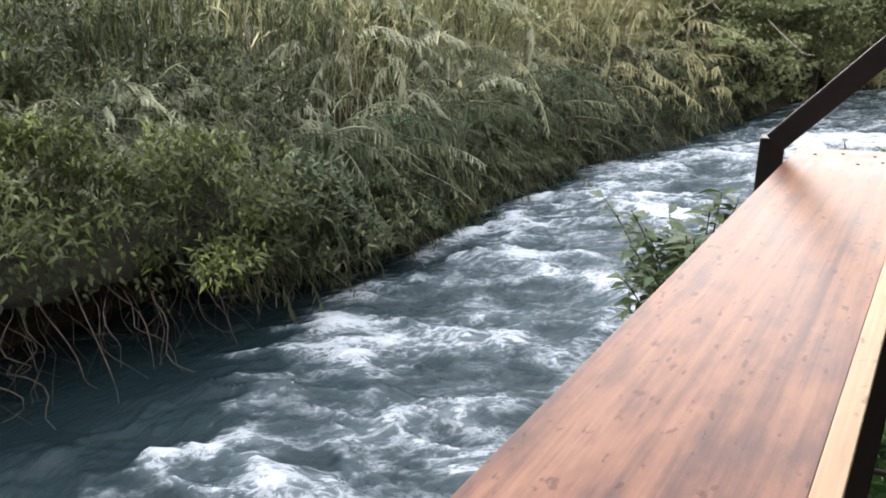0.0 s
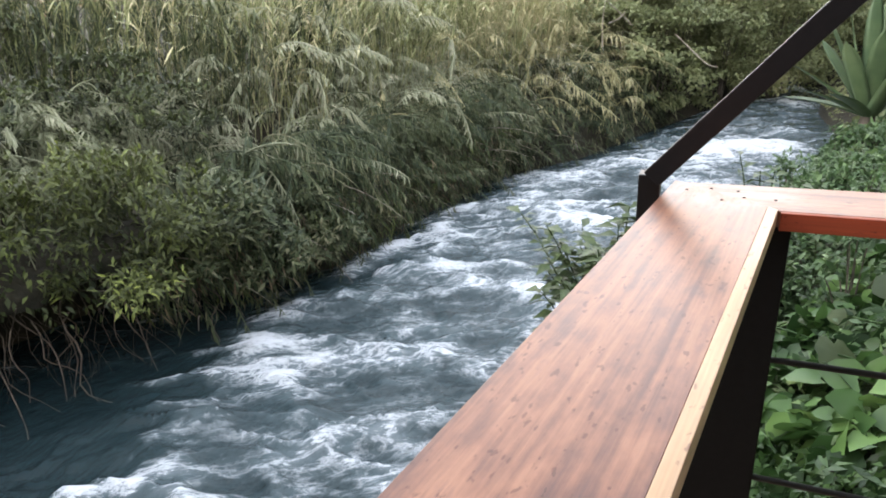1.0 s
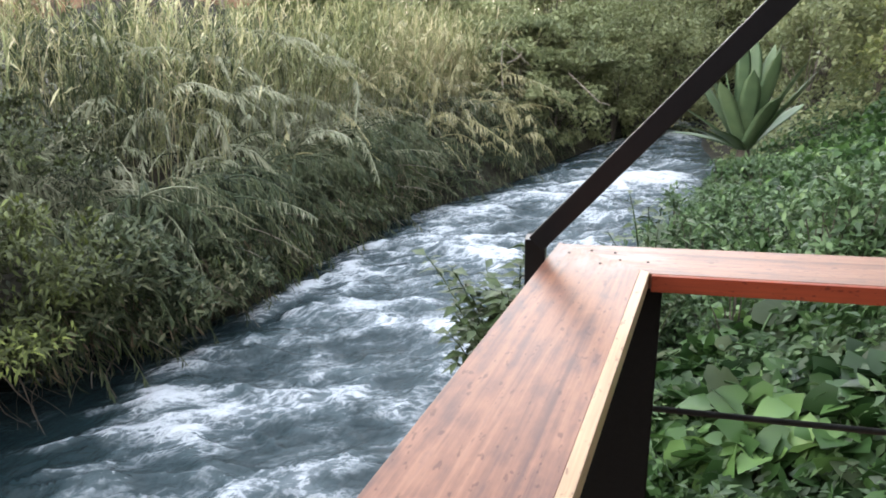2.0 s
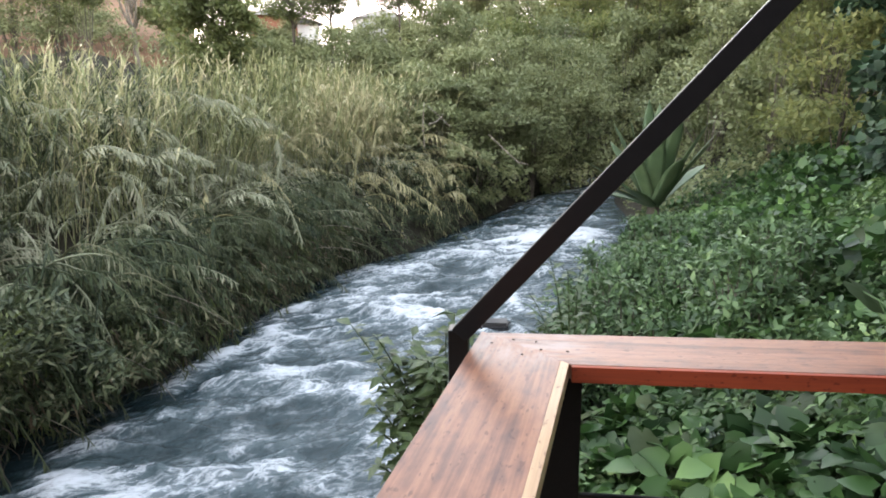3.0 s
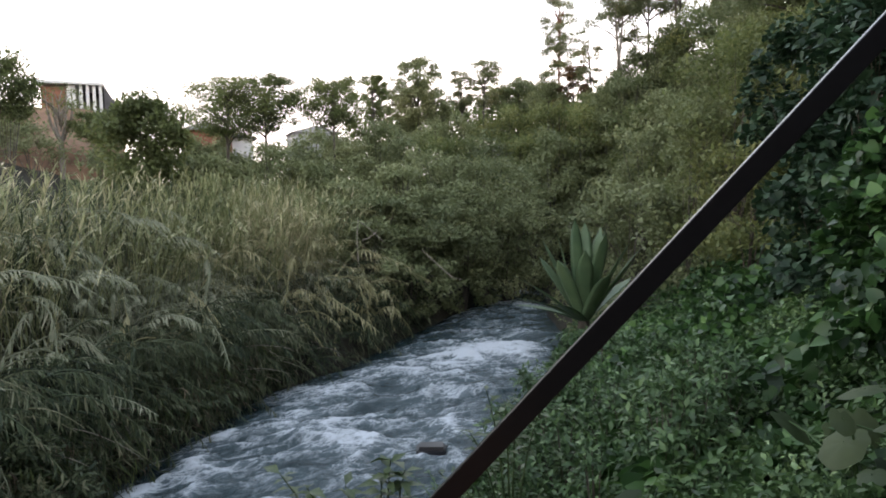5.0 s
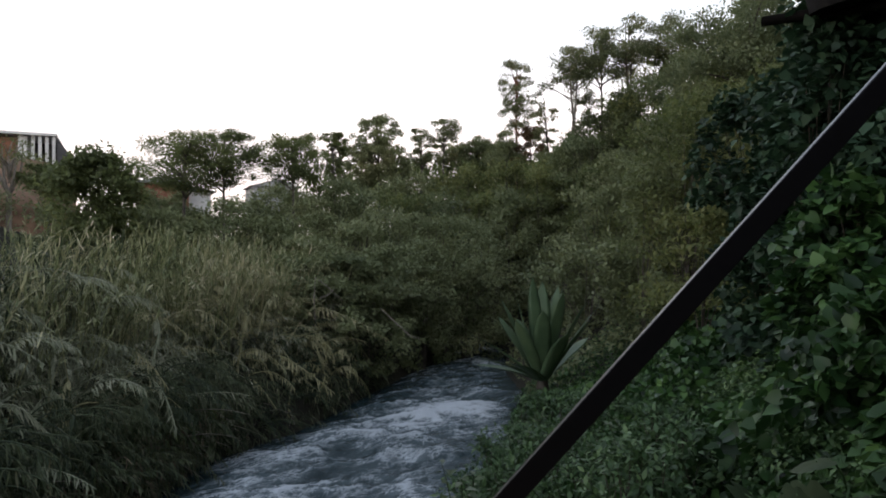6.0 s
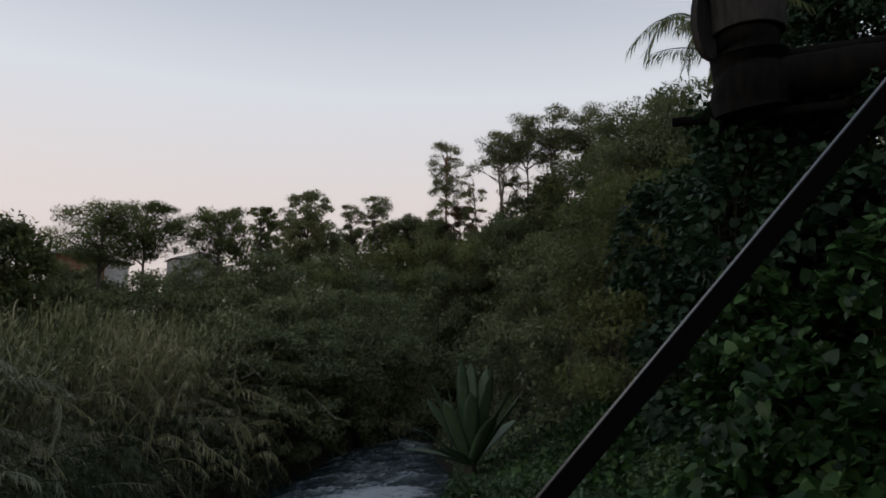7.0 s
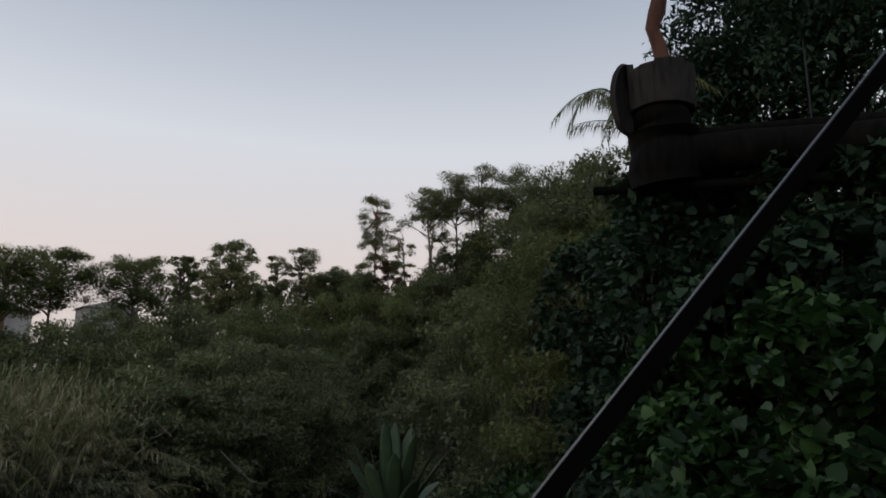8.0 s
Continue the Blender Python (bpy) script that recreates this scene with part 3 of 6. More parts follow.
    z, foam = z * calm, foam * np.clip((edge + 0.3) / 1.0, 0.2, 1)
    v = np.concatenate([P, (WZ + z)[..., None]], -1).reshape(-1, 3)
    i = np.arange(S.size).reshape(S.shape)
    f = np.stack([i[:-1, :-1], i[1:, :-1], i[1:, 1:], i[:-1, 1:]], -1).reshape(-1, 4)
    ob = part_raw("water", (v, f[:, ::-1]), WATER, smooth=True)
    at = ob.data.attributes.new("foam", "FLOAT", "POINT")
    at.data.foreach_set("value", foam.ravel().astype(np.float32))
    return tagged(ob, "fast green-grey river water with white foam crests", "river", kind="structure")


river()


# ---- the railing ----
def prism(outline, z0, z1, bevel=0.004):
    bm = bmesh.new()
    vs = [bm.verts.new((x, y, z0)) for x, y in outline]
    face = bm.faces.new(vs)
    if face.normal.z > 0:
        face.normal_flip()
    up = bmesh.ops.extrude_face_region(bm, geom=[face])
    bmesh.ops.translate(bm, verts=[e for e in up["geom"] if isinstance(e, bmesh.types.BMVert)], vec=(0, 0, z1 - z0))
    bmesh.ops.recalc_face_normals(bm, faces=bm.faces)
    bmesh.ops.bevel(bm, geom=bm.edges[:], offset=bevel, segments=2, affect="EDGES", profile=0.6)
    return bm


def bar(a, b, width, height, bevel=0.004, up=(0, 0, 1)):
    """A straight box section from a to b."""
    a, b = Vector(a), Vector(b)
    d = (b - a).normalized()
    s = d.cross(Vector(up)).normalized()
    u = s.cross(d)
    bm = bmesh.new()
    rings = [[bm.verts.new(p + s * sx * width / 2 + u * sz * height / 2) for sx, sz in ((-1, -1), (1, -1), (1, 1), (-1, 1))] for p in (a, b)]
    for k in range(4):
        bm.faces.new((rings[0][k], rings[0][(k + 1) % 4], rings[1][(k + 1) % 4], rings[1][k]))
    bm.faces.new(rings[0][::-1])
    bm.faces.new(rings[1])
    bmesh.ops.recalc_face_normals(bm, faces=bm.faces)
    if bevel:
        bmesh.ops.bevel(bm, geom=bm.edges[:], offset=bevel, segments=2, affect="EDGES", profile=0.6)
    return bm


RAIL = 3.752
D1, D2 = np.array([0.546, 0.838]), np.array([0.913, -0.407])
N1, N2 = np.array([0.838, -0.546]), np.array([0.407, 0.913])      # N1 points inwards from board 1, N2 outwards from board 2
IN = np.array([0.883, 1.137])
OUT = np.array([0.767, 1.395])
W1, SAP = 0.235, 0.02


def railing():
    root = empty("railing", (0.75, 1.3, 2.75), "varnished red-brown wooden handrail on black steel posts above the river", "railing")
    back = 2.6
    inner = IN - N1 * SAP
    # the mitre runs from the inner to the outer corner
    cut = IN + (OUT - IN) * (SAP / W1)
    o_far, i_far, s_far = OUT - D1 * back, inner - D1 * back, IN - D1 * back
    o_far = o_far + N1 * ((IN - N1 * W1 - o_far) @ N1)
    parts = [("rail_board", [OUT - D1 * 0.002, o_far, i_far, cut - D1 * 0.002], WOOD_1, "varnished reddish hardwood board"),
             ("sapwood_strip", [cut - D1 * 0.003, i_far, s_far, IN - D1 * 0.003], SAPWOOD, "pale yellow sapwood edge")]
    for name, pts, mat, label in parts:
        add(part(name, prism([tuple(p) for p in pts], RAIL - 0.036, RAIL, 0.0012), mat, None, label), root)
    length = 3.4
    b2 = [IN + D2 * 0.004, IN + D2 * length, IN + D2 * length + N2 * 0.222, OUT + D2 * 0.004]
    add(part("rail_board", prism([tuple(p) for p in b2], RAIL - 0.004 - 0.036, RAIL - 0.004, 0.003), WOOD_2, None, "varnished reddish hardwood board"), root)
    face = [IN + D2 * 0.005 - N2 * 0.012, IN + D2 * length - N2 * 0.012, IN + D2 * length - N2 * 0.0005, IN + D2 * 0.005 - N2 * 0.0005]
    add(part("fascia", prism([tuple(p) for p in face], RAIL - 0.043, RAIL - 0.0048, 0.0015), EDGE_RED, None, "dark red stained edge strip"), root)
    # steel: corner post under the boards, the outer upright and the long brace
    c = IN - N1 * 0.065 + D1 * 0.07
    add(part("corner_post", bar((*c, 2.75), (*c, RAIL - 0.042), 0.14, 0.17, 0.005, (*D2, 0)), POST_STEEL, None, "black painted square steel post"), root)
    foot = np.array([0.705, 1.352])
    add(part("upright", bar((*(foot + [-0.012, 0.01]), 2.75), (*(foot + [-0.012, 0.01]), 3.782), 0.05, 0.05, 0.004, (*D2, 0)), STEEL, None, "black steel upright"), root)
    a = np.array([0.708, 1.330, 3.797])
    el = radians(BRACE_EL)
    d = np.array([math.cos(el) * math.cos(radians(BRACE_AZ)), math.cos(el) * math.sin(radians(BRACE_AZ)), math.sin(el)])
    side = np.cross(d, (0, 0, 1)) / math.cos(el)
    lift = side * 0.012 + np.cross(side, d) * 0.001
    add(part("brace", bar(a - d * 0.03 + lift, a + d * 3.5 + lift, 0.019, 0.047, 0.003, (0, 0, 1)), STEEL, None, "black painted slanting steel brace"), root)
    for z in (3.36, 3.02):
        p, q = c + D2 * 0.05, c + D2 * 3.3
        add(part_raw("crossbar", tube([(*p, z), (*((p + q) / 2), z - 0.004), (*q, z)], 0.008, 8), IRON, None, "thin dark iron bar", True), root)
    end = c + D2 * 3.3
    add(part("post", bar((*end, 2.75), (*end, RAIL - 0.046), 0.10, 0.10, 0.005, (*D2, 0)), STEEL, None), root)
    near = c - D1 * 2.3
    add(part("post", bar((*near, 2.75), (*near, RAIL - 0.042), 0.10, 0.10, 0.005, (*D2, 0)), STEEL, None), root)
    for u, v in ((0.03, 0.07), (0.075, 0.085), (0.03, 0.16), (0.085, 0.17), (-0.05, 0.05), (-0.05, 0.15)):
        p = OUT + (IN - OUT) * (v / 0.283) + (D2 if u > 0 else D1) * u
        bm = bmesh.new()
        bmesh.ops.create_cone(bm, cap_ends=True, segments=8, radius1=0.0035, radius2=0.003, depth=0.002)
        bmesh.ops.translate(bm, verts=bm.verts, vec=(*p, RAIL + (0.0006 if u < 0 else -0.0034)))
        add(part("nail", bm, NAIL, None), root)


def add(child, root):
    """Hang a part, modelled in world metres, under its thing."""
    child.parent = root
    child.matrix_parent_inverse = Matrix.Translation(root.location).inverted()
    return child


BRACE_AZ, BRACE_EL = -30.1, 48.3
railing()


def deck():
    pts = [OUT - D1 * 3.2 - N1 * 0.02, OUT - N1 * 0.02, OUT + D2 * 3.4, OUT + D2 * 3.4 - D1 * 3.2]
    ob = part("deck_floor", prism([tuple(p) for p in pts], 2.6, 2.75, 0.005), DECKING)
    tagged(ob, "plain timber deck floor behind the railing", "floor", kind="structure")


deck()


def unseen_shelter():
    """An unseen wall and roof, added to close the deck and darken its reflections."""
    pts = [OUT - D2 * 2.5 - D1 * 3.3, OUT + D2 * 7 - D1 * 3.3, OUT + D2 * 7 - D1 * 3.5, OUT - D2 * 2.5 - D1 * 3.5]
    tagged(part("wall_back", prism([tuple(p) for p in pts], 1.5, 6.9, 0.01), DARK_ROOF), "plain dark unseen wall, added behind the deck", "wall", kind="structure")
    pts = [OUT + D2 * 2.35 - D1 * 0.05, OUT + D2 * 7 - D1 * 0.05, OUT + D2 * 7 - D1 * 3.29, OUT + D2 * 2.35 - D1 * 3.29]
    tagged(part("ceiling", prism([tuple(p) for p in pts], 6.42, 6.56, 0.01), DARK_ROOF), "plain dark unseen roof, added over the deck", "ceiling", kind="structure")


unseen_shelter()


# ---- the far bank: giant cane ----
def at_polar(az, el, dist, eye=(0.25, -0.03, 4.7)):
    """A place by compass angle from +y towards +x, height angle and level distance from the railing's corner."""
    a = radians(az)
    return np.array([eye[0] + dist * math.sin(a), eye[1] + dist * math.cos(a), eye[2] + dist * math.tan(radians(el))])


def bank_place(line, s, inland, sign=1):
    """Places at s along a foot line and so far inland."""
    p = along_line(line, s)
    q = along_line(line, s + 0.8) - along_line(line, s - 0.8)
    t = unit(q)
    n = np.stack([-t[:, 1], t[:, 0]], -1) * sign
    return p + n * np.asarray(inland)[:, None], n


FAR_S = lambda x, y: float(side_distance(FAR_FOOT, np.array([x]), np.array([y]))[1][0])
NEAR_S = lambda x, y: float(side_distance(NEAR_FOOT, np.array([x]), np.array([y]))[1][0])


def planted(templates, places, lean, tilt, size):
    """Copies of cane templates, which bend towards +x; lean is a unit direction in plan, tilt how far they lean that way."""
    pick = rng.integers(0, len(templates), len(places))
    out = []
    for k, (tv, tf) in enumerate(templates):
        m = pick == k
        if not m.any():
            continue
        d = np.concatenate([lean[m], np.zeros((m.sum(), 1))], 1)
        up = unit(np.array([0, 0, 1.0]) + d * tilt[m, None])
        x = unit(d - up * (d * up).sum(1, keepdims=True))
        y = np.cross(up, x)
        s = size[m][:, None, None]
        v = (tv[None, :, 0:1] * x[:, None] + tv[None, :, 1:2] * y[:, None] + tv[None, :, 2:3] * up[:, None]) * s + places[m][:, None]
        f = tf[None] + (np.arange(m.sum()) * len(tv))[:, None, None]
        out.append((v.reshape(-1, 3), f.reshape(-1, 3)))
    return joined(out)


def turned(n, angle):
    c, s = np.cos(angle), np.sin(angle)
    return np.stack([n[:, 0] * c - n[:, 1] * s, n[:, 0] * s + n[:, 1] * c], -1)


def reeds():
    upright = [cane(2.4, 0.2 + 0.1 * k, 10 + k, leaf=0.44, leaves=15, bare=0.3, droop=0.1) for k in range(7)]
    arching = [comb_cane(0.65 + 0.09 * k, 30 + k) for k in range(9)]
    s0, s1 = FAR_S(-9, 0.5), FAR_S(8.2, 20.5)
    # upright canes on the bank's top
    n = 5000
    s, u = rng.uniform(s0, s1, n), 1.5 + 6.5 * rng.random(n) ** 1.3
    p, nrm = bank_place(FAR_FOOT, s, u)
    keep = (fbm(p[:, 0] * 0.9, p[:, 1] * 0.9, 3, 61) > rng.uniform(-0.6, 0.35, n)) & (land(p[:, 0], p[:, 1]) > 1.5)
    p, nrm, n = p[keep], nrm[keep], int(keep.sum())
    z = land(p[:, 0], p[:, 1])
    lean = turned(-nrm, rng.normal(0, 1.2, n))
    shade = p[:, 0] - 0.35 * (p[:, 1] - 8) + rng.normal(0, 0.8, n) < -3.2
    v1 = planted(upright, np.c_[p, z - 0.05][~shade], lean[~shade], rng.normal(0.05, 0.12, n)[~shade], rng.uniform(0.72, 1.18, n)[~shade])
    tagged(part_raw("cane_thicket", v1, CANE_TOP), "tall green and straw-coloured giant cane on the bank top", "cane", kind="stuff")
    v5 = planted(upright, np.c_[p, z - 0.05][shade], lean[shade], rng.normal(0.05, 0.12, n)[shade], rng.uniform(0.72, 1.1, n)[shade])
    tagged(part_raw("cane_thicket", v5, CANE_GREEN_SHADED), "dark green giant cane, shade in its colour, above the undercut bank", "cane", kind="stuff")
    # straw-coloured stems that stand above the leaves
    stems = [cane(2.7, 0.15 + 0.12 * k, 90 + k, leaf=0.44, leaves=7, bare=0.5, droop=0.15) for k in range(6)]
    n = 2300
    s, u = rng.uniform(FAR_S(-4, 6), s1, n), 1.0 + 4.5 * rng.random(n)
    p, nrm = bank_place(FAR_FOOT, s, u)
    keep = fbm(p[:, 0] * 0.7, p[:, 1] * 0.7, 3, 64) > rng.uniform(-0.5, 0.3, n)
    keep &= land(p[:, 0], p[:, 1]) > 1.5
    p, nrm, n = p[keep], nrm[keep], int(keep.sum())
    v4 = planted(stems, np.c_[p, land(p[:, 0], p[:, 1]) - 0.05], turned(-nrm, rng.normal(0, 1.2, n)), rng.normal(0.08, 0.14, n), rng.uniform(0.7, 1.15, n))
    tagged(part_raw("cane_stems", v4, CANE_TOP), "straw-coloured upright cane stems on the bank", "cane", kind="stuff")
    # arching canes that hang over the bank's face
    n = 4600
    s = rng.uniform(FAR_S(-4.6, 5.1), s1, n)
    u = np.where(s < FAR_S(-2.6, 8.0), rng.uniform(1.3, 3.2, n), rng.uniform(0.1, 2.8, n))
    p, nrm = bank_place(FAR_FOOT, s, u)
    keep = fbm(p[:, 0] * 0.95, p[:, 1] * 0.95, 3, 62) > rng.uniform(-0.15, 0.15, n)
    p, nrm, n, u_kept = p[keep], nrm[keep], int(keep.sum()), u[keep]
    z = np.where(p[:, 0] < -2.2, np.maximum(land(p[:, 0], p[:, 1]), 2.0), land(p[:, 0], p[:, 1])) + rng.uniform(0.0, 0.9, n) * np.clip(u_kept / 0.8, 0.3, 1)
    lean = turned(-nrm, rng.uniform(-2.6, 2.6, n))
    tilt, size = rng.uniform(-0.8, 0.5, n), rng.uniform(0.6, 1.25, n)
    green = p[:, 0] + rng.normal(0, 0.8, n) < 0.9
    # paler leaf colours up high and darker ones low down imitate the bank's shade
    paler = z + rng.normal(0, 0.25, n) > 2.15
    for mask, mat, label in ((~paler & (green | (rng.random(n) < 0.6)), CANE_GREEN_SHADED, "green canes, darkened for shade, arching over the river bank"), (~paler & ~green & (rng.random(n) < 0.4), CANE_SHADED, "arching canes, darkened for shade, hanging over the river bank"),
                             (green & paler, CANE_PALE, "pale green canes arching from the top of the bank"), (~green & paler, CANE, "straw-coloured canes arching from the top of the bank")):
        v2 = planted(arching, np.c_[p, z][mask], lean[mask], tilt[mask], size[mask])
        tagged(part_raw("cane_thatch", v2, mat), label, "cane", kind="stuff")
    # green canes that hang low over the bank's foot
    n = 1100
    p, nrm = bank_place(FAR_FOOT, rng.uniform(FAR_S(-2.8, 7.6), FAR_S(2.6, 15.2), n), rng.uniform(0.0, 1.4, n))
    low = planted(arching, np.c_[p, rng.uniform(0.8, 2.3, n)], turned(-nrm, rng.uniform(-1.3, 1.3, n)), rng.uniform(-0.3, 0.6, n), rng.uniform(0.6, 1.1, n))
    tagged(part_raw("cane_thatch", low, CANE_GREEN_SHADED), "dark green canes hanging low over the foot of the bank", "cane", kind="stuff")
    # litter of dry leaves on the bank's face, in the cane colour darkened for shade
    n = 5600
    s, u = rng.uniform(FAR_S(-0.4, 11.4), s1, n), rng.uniform(-0.1, 3.0, n)
    p, nrm = bank_place(FAR_FOOT, s, u)
    z = np.maximum(land(p[:, 0], p[:, 1]), WZ + 0.15) + 0.05 + 1.1 * rng.random(n) ** 1.5 * np.clip(u + 0.4, 0.2, 1)
    down = np.c_[-nrm * 0.7, -np.ones(n)] + rng.normal(size=(n, 3)) * 0.55
    tv, tf = strip_leaf((0, 0, 0), (0, 1, 0.15), 1.0, 0.065, 0.35)
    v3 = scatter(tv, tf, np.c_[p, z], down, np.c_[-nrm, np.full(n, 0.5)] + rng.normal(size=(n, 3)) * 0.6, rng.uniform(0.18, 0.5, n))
    tagged(part_raw("dry_leaf_litter", v3, CANE_SHADED), "tangled dry cane leaves covering the bank, darkened for shade", "dead leaves", kind="stuff")


reeds()


def drooping_canes():
    """Single pale canes that hang out over the water, with combs of leaves."""
    meshes = []
    for k in range(12):
        pair = []
        for name, vf in zip(("drooping_cane", "leaves"), comb_cane(1.2 + 0.12 * (k % 6), 60 + k, True)):
            me = raw_mesh(name, *vf)
            me.materials.append(CANE_DRY if k < 6 else CANE_PALE)
            pair.append(me)
        meshes.append(pair)
    r = np.random.default_rng(5)
    s = np.r_[np.linspace(FAR_S(-1.2, 9.8), FAR_S(6.6, 18.8), 270), np.full(46, FAR_S(5.9, 18.1)) + r.normal(0, 0.6, 46)]
    s = s + r.normal(0, 0.35, len(s))
    u = np.where(np.arange(len(s)) < 270, r.uniform(0.6, 4.2, len(s)), r.uniform(0.2, 1.3, len(s)))
    p, nrm = bank_place(FAR_FOOT, s, u)
    z = land(p[:, 0], p[:, 1]) + r.uniform(0.5, 1.8, len(s)) * np.clip(u / 1.2, 0.4, 1)
    for k in range(len(s)):
        dry = p[k, 0] + r.normal(0, 0.7) > 0.3
        pair = meshes[k % 6 + (0 if dry else 6)]
        ob = new("drooping_cane", pair[0])
        blades = new("leaves", pair[1])
        blades.parent = ob
        tagged(blades, kind="stuff")
        yaw = math.atan2(-nrm[k, 1], -nrm[k, 0]) + r.uniform(-2.0, 2.0)
        ob.matrix_world = Matrix.Translation((p[k, 0], p[k, 1], z[k])) @ Euler((r.normal() * 0.15, r.uniform(-0.45, 0.45), yaw)).to_matrix().to_4x4() @ Matrix.Scale(r.uniform(0.7, 1.35), 4)
        tagged(ob, "pale dry giant cane drooping over the water with hanging leaves" if dry else "green giant cane drooping over the water with hanging leaves", "cane", "drooping canes on the far bank")


drooping_canes()


# ---- shrubs and trees ----
def crown_cloud(centre, radii, n, clumps, spread=0.42, floor=-0.6, flat=0.6, full=False):
    """Leaf places in clumps over an uneven crown, with the way out of each; full: clumps all through it."""
    c = random_units(clumps) * rng.uniform(0.5, 1.0, (clumps, 1))
    c[:, 2] = np.where(c[:, 2] < 0, -c[:, 2] * floor, c[:, 2])
    c[: max(3, clumps // 6), 2] = rng.uniform(0.75, 0.95, max(3, clumps // 6))
    c[: max(3, clumps // 6), :2] *= 0.5
    if full:
        c = random_units(clumps) * rng.random((clumps, 1)) ** 0.4 * 0.85
    pick = rng.integers(0, clumps, n)
    size = rng.uniform(0.6, 1.3, clumps) * spread
    off = random_units(n) * rng.random((n, 1)) ** 0.45 * size[pick][:, None]
    off[:, 2] *= flat
    p = np.asarray(centre) + (c[pick] + off) * np.asarray(radii)
    return p, unit(off + 0.4 * c[pick] + np.array([0, 0, 0.35])), np.asarray(centre) + c * np.asarray(radii)


def pad_crown(centre, radii, n, pads, size=0.34, flat=0.45, umbrella=True):
    """Leaf places in flat pads: over a dome for an umbrella crown, else all through it; with the way out of each and the pads."""
    angle, r = rng.uniform(0, 6.283, pads), np.sqrt(rng.random(pads))
    if umbrella:
        z = np.sqrt(1 - 0.85 * r * r) * rng.uniform(0.3, 1.0, pads) * 2 - 1
    else:
        z = rng.uniform(-1, 1, pads)
        r = r * np.sqrt(np.clip(1 - z * z, 0.25, 1)) ** 0.7
    c = np.c_[np.cos(angle) * r * (1 - size * 0.3), np.sin(angle) * r * (1 - size * 0.3), np.clip(z, -1, 1 - size * flat)]
    pick = rng.integers(0, pads, n)
    big = rng.uniform(0.65, 1.25, pads) * size
    off = random_units(n) * rng.random((n, 1)) ** 0.4
    spot = np.asarray(radii) * c
    even = np.array([radii[0], radii[0], radii[0] * flat])
    p = np.asarray(centre) + spot[pick] + off * big[pick][:, None] * even
    return p, unit(off + np.array([0, 0, 0.6])), np.asarray(centre) + spot


def leaves_on(p, out, size, template=LEAF, jitter=0.7, hang=0.35, calm=0.45):
    n = len(p)
    along = unit(out * 0.6 + rng.normal(size=(n, 3)) * jitter + np.array([0, 0, -hang]))
    normal = unit(np.array([0, 0, 0.8]) + out * 0.9 + rng.normal(size=(n, 3)) * calm)
    return scatter(*template, p, along, normal, size * rng.uniform(0.6, 1.25, n))


def shrub(name, centre, radii, n, leaf, material, label, clumps=26, template=LEAF, group="", stem=BARK, spread=0.42, flat=0.8, floor=-0.6, base=None, inland=(0, 0)):
    p, out, c = crown_cloud((0, 0, 0), radii, n, clumps, spread, floor, flat)
    centre = np.asarray(centre, float)
    foot_z = float(land([centre[0]], [centre[1]])[0]) if base is None else base
    root = empty(name, (centre[0], centre[1], foot_z), label, "shrub", group)
    lift = centre[2] - foot_z
    p[:, 2] += lift
    c[:, 2] += lift
    part_raw("foliage", leaves_on(p, out, leaf, template, calm=0.3 if material is WOODS or material is TREE else 0.5), material, root)
    stems = [tube(bezier((inland[0] + rng.normal() * 0.05, inland[1] + rng.normal() * 0.05, -0.1), (q[0] * 0.3 + inland[0] * 0.5, q[1] * 0.3, q[2] * 0.6), q, 5), np.linspace(0.013, 0.004, 5) * max(1, radii[0] / 1.2), 4)
             for q in c[: min(len(c), 12)]]
    part_raw("branchwork", joined(stems), stem, root)
    return root


